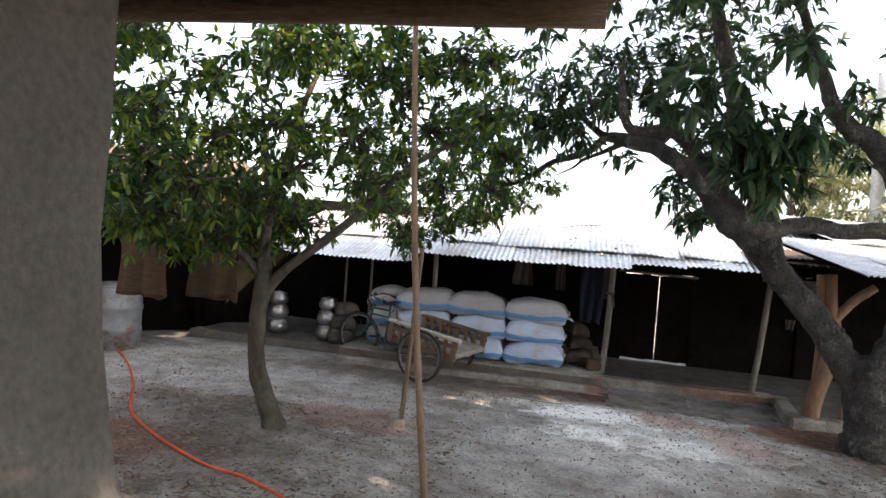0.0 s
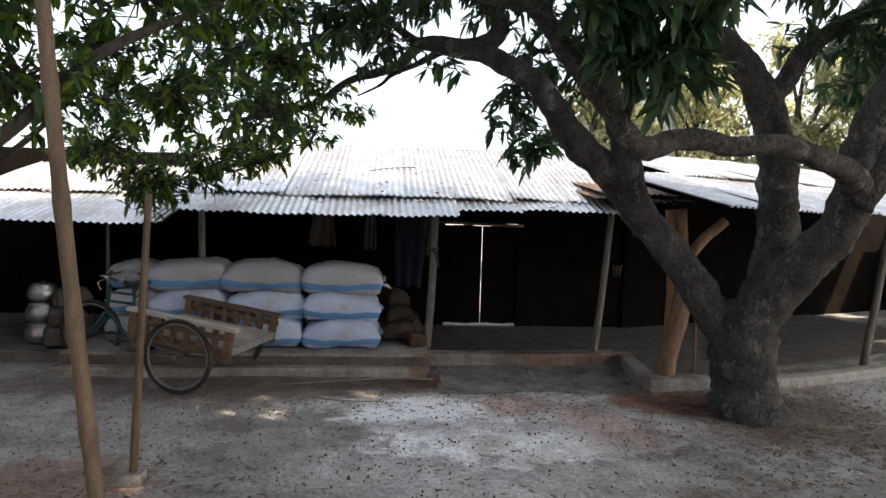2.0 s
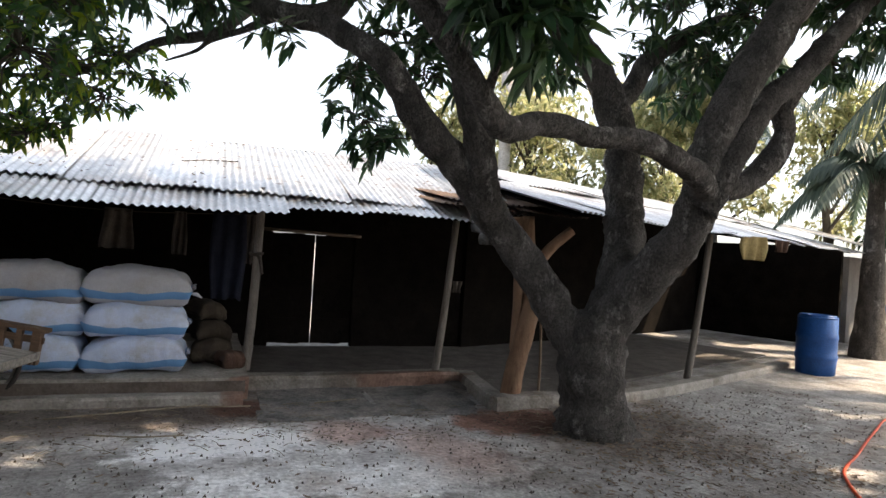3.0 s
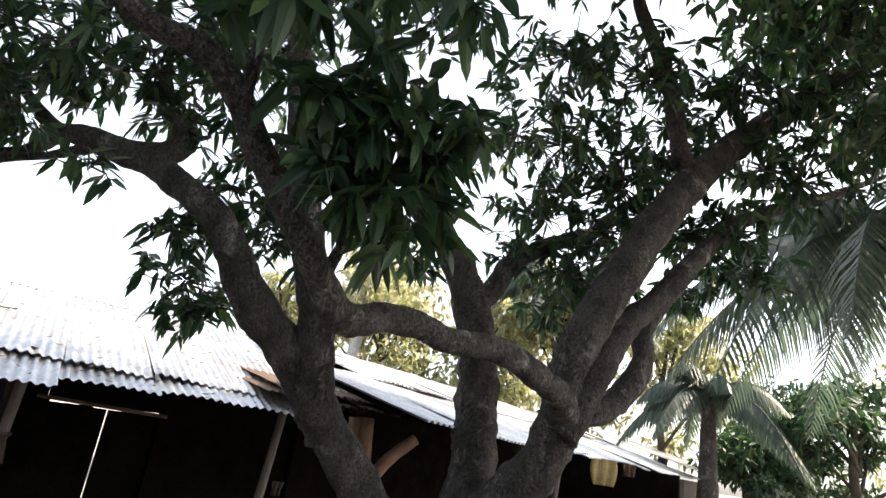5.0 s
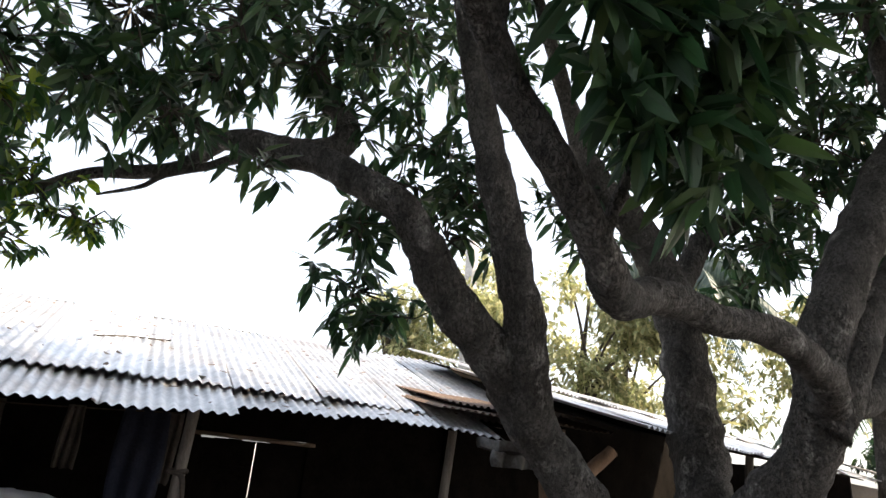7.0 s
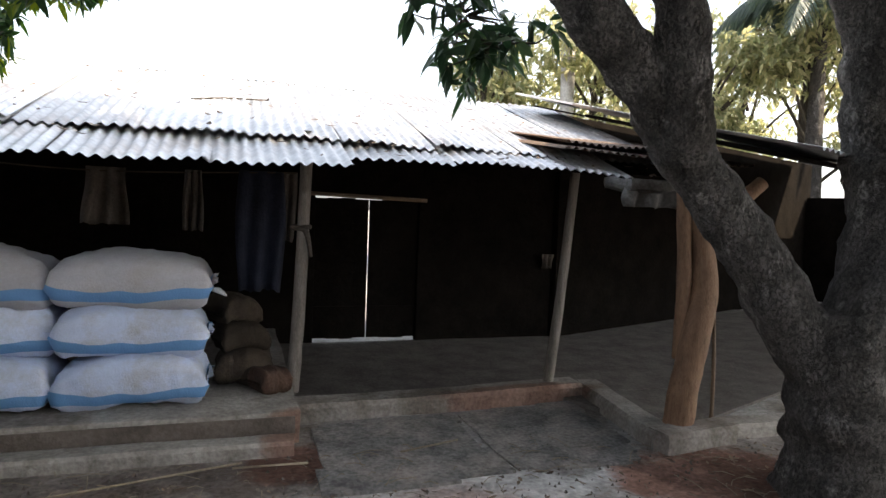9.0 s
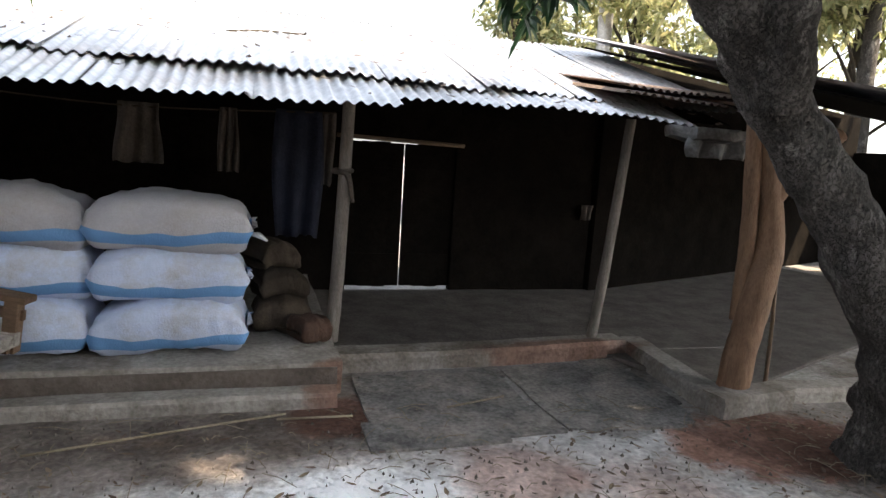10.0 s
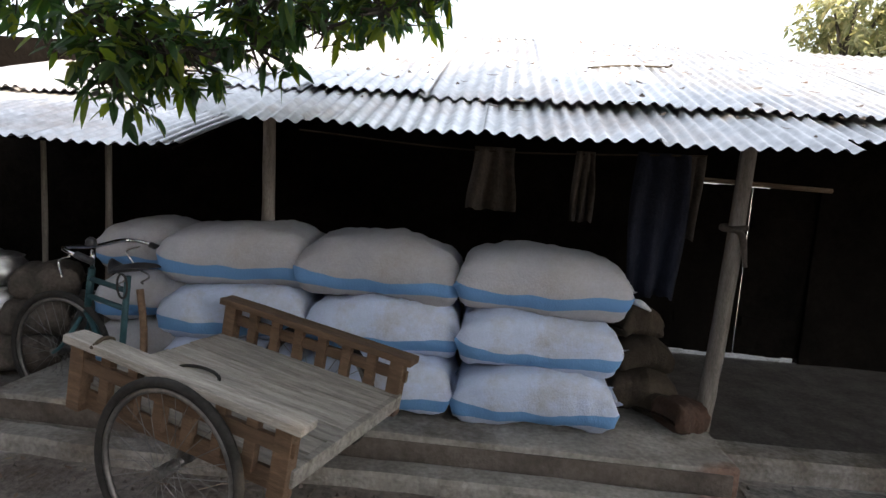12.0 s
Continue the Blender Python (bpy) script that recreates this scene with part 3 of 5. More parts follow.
def foliage(name, parent, clumps, length, width, per, material, seed, droop=0.55, twigs=None, label=""):
    """A crown of single leaves in whorls at the ends of twigs, as one mesh."""
    rng = np.random.default_rng(seed)
    tips, ways, hearts = rosettes(rng, clumps)
    n = len(tips) * per
    c = np.repeat(tips, per, 0) + rng.normal(size=(n, 3)) * length * 0.12
    w = np.repeat(ways, per, 0)
    out = rng.normal(size=(n, 3))
    out -= w * (out * w).sum(1)[:, None]
    out /= np.linalg.norm(out, axis=1)[:, None]
    d = out * 0.9 + w * rng.uniform(0.0, 0.7, n)[:, None]
    d[:, 2] -= droop * rng.uniform(0.3, 1.3, n)
    d /= np.linalg.norm(d, axis=1)[:, None]
    side = np.cross(d, rng.normal(size=(n, 3)) * 0.5 + np.array([0, 0, 1.0]))
    side /= np.linalg.norm(side, axis=1)[:, None] + 1e-9
    up = np.cross(side, d)
    ln = length * rng.uniform(0.6, 1.25, n)
    wd = ln * width * rng.uniform(0.85, 1.15, n)
    v = c[:, None, :] + d[:, None, :] * (LEAF[None, :, 0] * ln[:, None])[..., None] + side[:, None, :] * (LEAF[None, :, 1] * wd[:, None])[..., None] + up[:, None, :] * (LEAF[None, :, 2] * wd[:, None])[..., None]
    v[:, :, 2] -= 0.28 * ln[:, None] * LEAF[None, :, 0] ** 2 * rng.uniform(0.2, 1.2, n)[:, None]
    faces = [tuple(8 * k + i for i in f) for k in range(n) for f in LEAF_F]
    mesh_ob(name, v.reshape(-1, 3).tolist(), faces, material, parent, label)
    if twigs:
        tv, tf = [], []
        for k, (a, b) in enumerate(zip(hearts + (tips - hearts) * 0.12, tips)):
            m = (a + b) / 2 + rng.normal(size=3) * 0.04
            base = len(tv)
            vv, ff = tube_data([a, m, b], [0.009, 0.006, 0.003], 4)
            tv += vv
            tf += [tuple(i + base for i in q) for q in ff]
        mesh_ob("twig_growth", tv, tf, twigs, parent, "thin dark twigs")


def limb(parent, pts, rad, material, sides=14, lump=0.16, freq=6.0, name="limb", per=6):
    return tube(name, pts, rad, material, parent, n=len(pts) * per, sides=sides, lump=lump, freq=freq)


MX, MY = 2.7, -2.1
mango = thing("mango_tree", "large old mango tree with dark rough forking limbs", "tree", pose(MX, MY, 0))


def at_mango(pts):
    return [(x - MX, y - MY, z) for x, y, z in pts]


for nm, pts, rad in [
    ("trunk", [(2.80, -2.05, -0.12), (2.79, -2.06, 0.03), (2.77, -2.06, 0.22), (2.74, -2.05, 0.5), (2.70, -2.03, 0.8), (2.66, -2.02, 1.0)], [0.42, 0.34, 0.29, 0.28, 0.30, 0.2]),
    ("limb", [(2.70, -2.04, 0.6), (2.42, -1.95, 0.98), (2.14, -1.88, 1.4), (1.80, -1.86, 1.76), (1.47, -1.9, 2.13), (1.13, -1.95, 2.41), (0.92, -1.95, 2.69), (0.75, -1.93, 2.91), (0.56, -1.75, 3.07), (0.34, -1.55, 3.23), (0.14, -1.38, 3.3), (-0.1, -1.2, 3.38), (-0.26, -0.95, 3.46), (-0.46, -0.85, 3.62), (-0.75, -0.8, 3.9)], [.2, .165, .15, .145, .14, .135, .12, .105, .10, .09, .09, .08, .055, .04, .02]),
    ("limb", [(-0.22, -0.98, 3.43), (-0.33, -0.82, 3.36), (-0.43, -0.75, 3.27), (-0.68, -0.7, 3.18), (-0.95, -0.72, 3.08), (-1.25, -0.75, 2.86), (-1.7, -0.7, 2.7), (-2.4, -0.7, 2.6)], [.06, .055, .05, .045, .04, .032, .025, .012]),
    ("limb", [(0.0, -1.24, 3.33), (-0.25, -1.05, 3.22), (-0.5, -0.95, 3.12), (-0.62, -0.9, 3.02), (-0.85, -0.9, 2.9)], [.045, .03, .024, .016, .008]),
    ("limb", [(0.2, -1.42, 3.30), (0.42, -1.46, 3.36), (0.5, -1.46, 3.5), (0.42, -1.46, 3.64), (0.3, -1.44, 3.66)], [.085, .085, .085, .07, .03]),
    ("limb", [(1.72, -1.92, 1.75), (1.62, -2.02, 2.1), (1.55, -2.06, 2.32), (1.45, -2.12, 2.55), (1.33, -2.16, 2.85), (1.2, -2.16, 3.25), (1.07, -2.16, 3.72), (0.89, -2.2, 4.4), (0.6, -2.2, 5.6)], [.13, .125, .12, .112, .105, .1, .09, .075, .03]),
    ("limb", [(2.74, -2.05, 0.5), (2.88, -2.03, 1.0), (3.04, -1.98, 1.45), (3.12, -1.87, 1.78), (3.14, -1.8, 2.08), (3.09, -1.8, 2.5), (2.99, -1.8, 2.79), (2.82, -1.8, 3.1), (2.57, -1.8, 3.36), (2.31, -1.8, 3.55), (2.1, -1.75, 4.0), (1.7, -1.7, 5.2)], [.21, .2, .19, .18, .17, .16, .155, .14, .12, .10, .075, .035]),
    ("limb", [(2.95, -1.8, 2.85), (3.18, -1.76, 3.05), (3.36, -1.8, 3.38), (3.88, -1.8, 3.72), (4.39, -1.8, 4.02), (4.9, -1.9, 4.6)], [.1, .1, .09, .075, .06, .03]),
    ("limb", [(2.72, -2.06, 0.7), (2.92, -2.2, 1.1), (3.1, -2.4, 1.45), (3.2, -2.58, 1.75), (3.24, -2.68, 2.07), (3.26, -2.7, 2.35), (3.4, -2.75, 2.76), (3.68, -2.8, 3.23), (4.02, -2.85, 3.78), (4.51, -2.9, 4.4), (5.18, -3.0, 5.05), (5.77, -3.15, 5.57), (6.3, -3.4, 6.1)], [.22, .2, .18, .165, .155, .15, .15, .15, .145, .14, .13, .11, .06]),
    ("limb", [(4.4, -2.88, 4.25), (4.26, -2.82, 4.5), (4.1, -2.85, 4.92), (3.71, -2.95, 5.25), (3.4, -3.0, 5.51), (3.2, -3.05, 6.1)], [.1, .085, .08, .065, .05, .025]),
    ("limb", [(3.25, -2.7, 2.0), (3.0, -2.9, 2.12), (2.53, -3.03, 2.26), (2.26, -3.05, 2.3), (1.92, -3.1, 2.27), (1.71, -3.1, 2.31), (1.45, -3.15, 2.28), (1.27, -3.22, 2.22), (1.12, -3.3, 2.24), (1.02, -3.35, 2.33), (0.86, -3.4, 2.49), (0.72, -3.4, 2.66), (0.57, -3.4, 2.84), (0.45, -3.45, 2.97), (0.28, -3.55, 3.06), (0.02, -3.68, 3.02), (-0.12, -3.74, 3.1), (-0.2, -3.8, 3.6)], [.12, .10, .085, .078, .074, .074, .08, .09, .08, .072, .068, .066, .066, .064, .056, .05, .042, .025]),
    ("limb", [(1.03, -3.34, 2.36), (1.07, -3.38, 2.52), (1.10, -3.43, 2.66), (1.11, -3.5, 2.84), (1.07, -3.6, 2.98)], [.035, .026, .022, .018, .012]),
    ("limb", [(0.47, -3.44, 2.95), (0.45, -3.5, 3.1), (0.44, -3.65, 3.2), (0.5, -3.85, 3.26), (0.6, -4.0, 3.3)], [.04, .03, .025, .02, .012]),
    ("limb", [(3.2, -2.72, 1.9), (3.32, -2.79, 2.15), (3.48, -2.8, 2.47), (3.71, -2.8, 2.79), (4.07, -2.8, 3.08), (4.43, -2.85, 3.49), (4.77, -2.9, 3.87), (5.33, -3.0, 4.24), (6.19, -3.15, 4.68), (6.9, -3.4, 5.1)], [.13, .115, .11, .105, .1, .09, .075, .06, .045, .025]),
    ("limb", [(3.36, -2.78, 2.1), (3.6, -2.74, 2.14), (3.93, -2.7, 2.39), (4.06, -2.7, 2.63), (3.98, -2.74, 2.82), (4.2, -2.8, 3.15)], [.10, .105, .10, .09, .08, .07])]:
    limb(mango, at_mango(pts), rad, BARK, name=nm, sides=18, per=9, lump=0.22 if nm == "trunk" else 0.2)

NEAR_CLUMPS = [(0.85, -3.75, 2.95, .2, 9), (1.04, -3.75, 2.72, .2, 10), (1.02, -3.75, 2.98, .2, 10), (1.25, -3.75, 2.92, .2, 10), (0.80, -3.78, 2.70, .14, 5), (1.3, -3.72, 2.68, .15, 5), (1.12, -3.7, 2.52, .12, 4), (0.95, -3.85, 3.14, .22, 9), (1.35, -3.8, 3.15, .2, 7), (0.65, -3.8, 2.95, .12, 4),
               (0.4, -3.9, 3.32, .25, 9), (0.7, -3.95, 3.45, .25, 9), (1.25, -3.95, 3.7, .2, 6)]
MANGO_CLUMPS = [
    (0.2, -1.5, 3.9, .4, 22), (-0.3, -1.2, 3.8, .45, 26), (-0.8, -0.9, 3.5, .4, 22), (-1.1, -1.2, 3.45, .4, 22), (-1.5, -0.6, 3.15, .4, 22), (0.5, -1.4, 3.7, .3, 14), (1.2, -1.5, 3.6, .4, 22), (0.95, -1.3, 3.35, .35, 18), (0.0, -1.5, 3.1, .18, 6), (0.55, -1.8, 2.75, .2, 8),
    (4.6, -2.4, 4.6, .45, 26), (4.82, -2.93, 3.9, .34, 18), (5.67, -2.77, 3.7, .36, 18), (3.4, -1.8, 3.5, .3, 15), (3.9, -1.7, 3.1, .3, 15), (2.5, -1.5, 3.2, .28, 13), (2.13, -1.6, 3.4, .3, 14), (4.1, -2.2, 3.8, .34, 18), (5.0, -2.3, 3.5, .34, 18), (2.5, -1.8, 3.8, .3, 14), (1.3, -1.6, 3.3, .28, 12),
    (1.21, -1.59, 2.91, .34, 14), (0.84, -1.01, 2.61, .38, 20), (1.07, -1.02, 2.46, .34, 16), (1.43, -1.54, 3.2, .35, 14), (0.65, -1.5, 2.9, .25, 9),
    (-0.9, -1.3, 4.0, .7, 50), (-0.2, -1.3, 4.3, .75, 54), (0.55, -1.7, 4.25, .6, 44), (-1.6, -1.0, 3.7, .7, 50), (-2.1, -0.9, 3.3, .6, 44), (-0.3, -1.9, 3.75, .3, 12), (-0.55, -1.3, 3.4, .3, 12),
    (0.6, -1.9, 5.3, .8, 56), (1.5, -1.7, 5.4, .8, 56), (1.0, -1.0, 4.8, .7, 46), (0.2, -2.5, 5.0, .7, 44), (2.2, -2.0, 5.4, .75, 50), (1.8, -1.2, 4.7, .55, 32),
    (3.41, -2.22, 4.43, .55, 40), (3.86, -2.01, 3.4, .36, 24), (3.57, -1.85, 3.88, .42, 28), (4.05, -2.37, 4.19, .5, 36), (4.5, -2.2, 4.1, .55, 38), (4.4, -1.8, 3.4, .45, 28), (3.3, -1.7, 4.7, .6, 40),
    (3.68, -2.93, 4.9, .55, 38), (3.19, -2.49, 5.14, .6, 42), (4.51, -3.22, 5.04, .55, 40), (5.01, -3.73, 5.09, .6, 44), (4.78, -2.76, 3.93, .4, 26), (5.2, -3.4, 4.4, .5, 34), (2.75, -3.3, 5.6, .6, 40), (3.6, -3.8, 5.7, .65, 44), (4.7, -4.4, 5.7, .7, 48), (5.7, -3.9, 4.9, .6, 40), (6.1, -4.1, 5.4, .7, 46), (5.5, -2.9, 4.8, .6, 40), (5.3, -2.5, 3.9, .45, 26), (3.2, -4.3, 5.2, .45, 26), (4.6, -2.5, 5.0, .6, 40),
    (0.3, -3.7, 4.6, .55, 30), (-0.7, -3.6, 4.5, .6, 34), (1.2, -3.2, 4.7, .55, 30), (1.6, -3.9, 5.0, .6, 34), (-1.3, -2.7, 4.6, .6, 34)]
LEFT_CLUMPS = [
    (-2.9, -1.1, 1.78, .2, 10), (-2.7, -1.0, 1.9, .2, 10), (-2.4, -0.86, 2.0, .16, 7), (-2.1, -0.77, 2.1, .18, 8), (-1.85, -0.73, 2.2, .18, 8), (-1.7, -0.7, 2.3, .18, 8), (-2.28, -0.86, 2.2, .2, 9),
    (-0.9, -0.75, 2.75, .22, 10), (-1.6, -0.5, 2.6, .25, 14), (-3.5, -0.7, 2.3, .35, 22), (-3.6, -0.9, 2.9, .4, 26), (-1.2, -0.8, 2.9, .28, 14),
    (-3.2, -1.1, 2.3, .42, 26), (-3.0, -0.95, 2.05, .32, 18), (-2.85, -1.02, 1.92, .24, 14), (-2.68, -0.95, 1.95, .2, 10), (-2.57, -0.65, 2.25, .28, 16), (-2.24, -0.45, 2.35, .3, 18), (-1.9, -0.35, 2.36, .26, 16), (-3.3, -1.0, 2.7, .45, 26), (-2.9, -0.9, 2.8, .45, 28), (-2.4, -0.7, 2.95, .5, 30), (-1.5, -0.9, 2.75, .35, 18), (-1.25, -1.1, 2.5, .22, 10)]
# a wide high crown, added and mostly unseen, that shades the yard
SHADE_CLUMPS = []
hr = random.Random(17)
for gx in range(-2, 11):
    for gy in range(-2, 5):
        x, y = -0.6 + 1.15 * gx + hr.uniform(-.4, .4), -8.0 + 1.15 * gy + hr.uniform(-.4, .4)
        # thinned to let some sun through to the log post
        thin = x > 7.3 and y > -4.9
        SHADE_CLUMPS.append((x, y, 6.9 + hr.uniform(-.6, .7) - 0.012 * (x - 4.5) ** 2, 0.85, 85 if thin else 150))


# more added clumps, which block stray sun spots on the path
SHADE_CLUMPS += [(6.5, -5.7, 6.3, .8, 120), (7.1, -5.9, 6.4, .8, 120), (7.6, -6.1, 6.3, .8, 120), (6.0, -5.4, 6.5, .8, 120), (5.8, -6.3, 6.5, .8, 120), (7.0, -5.2, 6.5, .7, 100)]


def shift(cl, dx, dy):
    return [(x + dx, y + dy, z, r, n) for x, y, z, r, n in cl]


foliage("crown", mango, shift(MANGO_CLUMPS, -MX, -MY), 0.165, 0.30, 9, MANGO, 11, twigs=BARK2, label="dark glossy hanging mango leaves")
foliage("outer_leaves", mango, shift([(x, y, z, r * 1.1, int(n * 1.7)) for x, y, z, r, n in LEFT_CLUMPS], -MX, -MY), 0.105, 0.34, 8, LITCHI, 14, droop=0.4, twigs=BARK2, label="lighter green leaves over the roof edge")
foliage("low_leaves", mango, shift(NEAR_CLUMPS, -MX, -MY), 0.19, 0.32, 10, MANGO, 19, droop=0.7, label="large dark leaves of a low twig")
foliage("shade_crown", mango, shift(SHADE_CLUMPS, -MX, -MY), 0.23, 0.32, 9, MANGO, 13, label="dense upper leaves added to shade the yard")

# small broad-leaved tree
small = thing("fruit_tree", "small forked tree with a spreading leafy crown", "tree", pose(-3.20, -4.0, 0))
for nm, pts, rad in [
    ("trunk", [(-3.2, -4.1, -0.06), (-3.26, -4.1, 0.12), (-3.42, -4.1, 0.5), (-3.46, -4.1, 0.95), (-3.43, -4.1, 1.3), (-3.43, -4.1, 1.6)], [0.13, 0.10, 0.085, 0.08, 0.085, 0.07]),
    ("limb", [(-3.44, -4.1, 1.15), (-3.3, -4.08, 1.4), (-3.08, -4.1, 1.6), (-2.75, -4.05, 1.88), (-2.47, -4.0, 2.15), (-2.1, -3.8, 2.6), (-1.6, -3.4, 3.0)], [.05, .05, .045, .042, .038, .03, .015]),
    ("limb", [(-3.43, -4.1, 1.5), (-3.4, -4.15, 1.9), (-3.2, -4.3, 2.4), (-3.0, -4.4, 3.0), (-2.8, -4.3, 3.6)], [.06, .05, .04, .03, .012]),
    ("limb", [(-3.43, -4.1, 1.4), (-3.7, -4.3, 1.75), (-3.9, -4.7, 2.2), (-4.0, -5.0, 2.8)], [.045, .035, .03, .012]),
    ("limb", [(-3.42, -4.1, 1.6), (-3.6, -3.8, 2.2), (-3.9, -3.4, 2.8), (-4.1, -3.2, 3.3)], [.045, .035, .03, .012]),
    ("limb", [(-3.25, -4.08, 1.45), (-3.1, -3.7, 1.7), (-2.9, -3.2, 2.1), (-2.6, -2.9, 2.6)], [.03, .025, .02, .01])]:
    limb(small, [(x + 3.22, y + 4.1, z) for x, y, z in pts], rad, BARK2, name=nm, sides=12)
SMALL_CLUMPS = [(-3.91, -5.29, 2.86), (-3.82, -5.4, 2.35), (-4.06, -5.32, 2.05), (-3.6, -4.87, 3.16), (-3.4, -5.1, 2.59), (-3.41, -5.31, 2.22), (-3.98, -4.99, 1.95), (-3.25, -4.47, 3.38), (-2.99, -4.77, 2.8), (-2.87, -4.75, 2.4), (-3.36, -4.56, 2.16), (-2.61, -4.14, 3.35), (-2.5, -4.3, 2.77), (-2.5, -3.93, 2.38), (-2.05, -3.58, 3.57), (-1.99, -3.63, 2.97), (-1.95, -3.14, 2.49), (-1.52, -2.96, 3.24), (-1.6, -2.2, 2.55), (-2.36, -3.73, 3.78), (-2.86, -4.13, 3.69), (-1.49, -3.1, 3.84), (-4.3, -4.6, 2.7), (-4.5, -4.4, 2.1), (-4.2, -3.6, 2.9), (-3.6, -3.2, 3.0), (-3.0, -3.1, 3.2), (-2.5, -3.0, 2.8), (-4.4, -5.0, 3.4), (-3.4, -3.9, 3.9), (-1.5, -1.9, 3.0), (-2.0, -2.4, 3.3), (-4.9, -4.6, 2.9), (-4.8, -3.6, 2.4), (-5.2, -4.2, 2.2), (-5.4, -4.8, 2.7), (-4.6, -5.2, 2.4), (-5.0, -5.4, 3.1), (-3.9, -5.6, 3.4), (-2.9, -5.0, 3.4), (-2.2, -4.4, 3.3), (-1.7, -3.9, 3.6), (-5.3, -3.6, 3.0), (-4.4, -5.6, 1.9), (-3.9, -4.1, 1.95), (-3.7, -4.0, 1.8), (-3.5, -3.85, 2.0), (-3.3, -3.7, 1.95), (-4.3, -3.9, 1.75), (-4.7, -4.2, 1.8), (-3.9, -3.4, 2.1), (-4.3, -3.2, 2.3)]
foliage("crown", small, [(x + 3.22, y + 4.1, z, .40, 52) for x, y, z in SMALL_CLUMPS], 0.105, 0.36, 8, LITCHI, 21, droop=0.4, twigs=BARK2, label="yellow-green broad leaves")


def far_tree(x, y, height, crown_r, material, seed, trunk_r=0.14, n=70, leaf=0.2, low=0.45):
    t = thing("background_tree", "tall sunlit yellow-green tree behind the sheds", "tree", pose(x, y, ground_z(x, y)), "trees behind the sheds")
    rng = random.Random(seed)
    top = [(0, 0, -0.1), (0.1, 0.05, height * 0.3), (-0.1, 0.1, height * 0.6), (0.05, 0, height * 0.95)]
    limb(t, top, [trunk_r, trunk_r * 0.8, trunk_r * 0.6, 0.03], BARK2, 9, name="trunk")
    cl = []
    for k in range(13):
        a, u = rng.uniform(0, 6.28), rng.uniform(low, 1.0)
        rr = crown_r * rng.uniform(0.2, 0.95) * (1.25 - 0.5 * u)
        c = (rr * math.cos(a), rr * math.sin(a), height * u)
        cl.append((*c, crown_r * rng.uniform(0.28, 0.45), n))
        limb(t, [(0, 0, height * u * 0.7), (c[0] * 0.5, c[1] * 0.5, height * u * 0.88), c], [0.05, 0.035, 0.015], BARK2, 6, name="limb")
    foliage("crown", t, cl, leaf, 0.34, 6, material, seed, droop=0.3, label="sparse sunlit leaves")
    return t


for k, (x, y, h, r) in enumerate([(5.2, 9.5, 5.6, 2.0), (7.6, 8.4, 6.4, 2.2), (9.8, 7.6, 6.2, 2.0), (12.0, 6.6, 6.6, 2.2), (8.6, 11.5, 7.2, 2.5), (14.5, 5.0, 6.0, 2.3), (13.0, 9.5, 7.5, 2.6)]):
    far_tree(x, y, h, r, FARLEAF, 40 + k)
far_tree(13.7, 2.1, 3.2, 1.2, MANGO, 60, 0.12, 60, 0.2, 0.6)
far_tree(17.5, 3.2, 4.6, 1.6, MANGO, 61, 0.16, 60, 0.22, 0.5)
# dark-leaved tree added to darken and shade the bright far end
far_tree(15.2, 0.6, 4.4, 1.8, MANGO, 64, 0.16, 80, 0.22, 0.45)
far_tree(20.0, -3.0, 6.0, 2.4, LITCHI, 62, 0.16, 70, 0.22, 0.4)
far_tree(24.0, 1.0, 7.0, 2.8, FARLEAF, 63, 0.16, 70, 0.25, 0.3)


def palm(x, y, h, fronds, seed, length=2.6, lean=0.0, label="young coconut palm with drooping grey-green fronds"):
    t = thing("coconut_palm", label, "palm tree", pose(x, y, ground_z(x, y)), "palms")
    rng = random.Random(seed)
    limb(t, [(0, 0, -0.1), (0.02, 0, h * 0.3), (lean * 0.5, 0, h * 0.6), (lean, 0, h)], [0.32, 0.22, 0.17, 0.12], BARK, 12, lump=0.08, name="trunk")
    for k in range(fronds):
        a = 2 * math.pi * k / fronds + rng.uniform(-0.25, 0.25)
        up = rng.uniform(0.35, 1.25)
        ln = length * rng.uniform(0.85, 1.15)
        line = []
        for i in range(9):
            u = i / 8
            out = ln * (u * math.cos(up) * 0.9 + 0.12 * u)
            z = ln * (math.sin(up) * u - (0.55 + 0.5 * math.cos(up)) * u * u)
            line.append((lean + out * math.cos(a), out * math.sin(a), h + z))
        s = spline(line, 34)
        v, f = tube_data(s, np.linspace(0.035, 0.006, 34), 5)
        side = np.array([-math.sin(a), math.cos(a), 0])
        for i in range(3, 34):
            d = (s[min(i + 1, 33)] - s[i - 1])
            d = d / (np.linalg.norm(d) + 1e-9)
            w = 0.62 * math.sin(math.pi * min(1, 0.18 + 0.8 * i / 34)) * length / 2.6
            for q in (0.0, 0.5):
                for sg in (-1, 1):
                    b = s[i] + (s[i - 1] - s[i]) * q
                    tip = b + side * sg * w * 0.72 + d * w * 0.45 + np.array([0, 0, -w * rng.uniform(0.8, 1.25)])
                    mid = (b + tip) / 2 + np.array([0, 0, w * 0.14])
                    e = d * 0.027
                    n0 = len(v)
                    v += [b - e, b + e, mid - e * 1.1, mid + e * 1.1, tip]
                    f += [(n0, n0 + 1, n0 + 3, n0 + 2), (n0 + 2, n0 + 3, n0 + 4)]
        mesh_ob("frond", v, f, PALM, t)
    return t


palm(10.9, 1.3, 3.4, 13, 5, 1.9)
palm(11.5, 6.0, 6.2, 16, 6, 2.8, label="tall coconut palm behind the side shed")
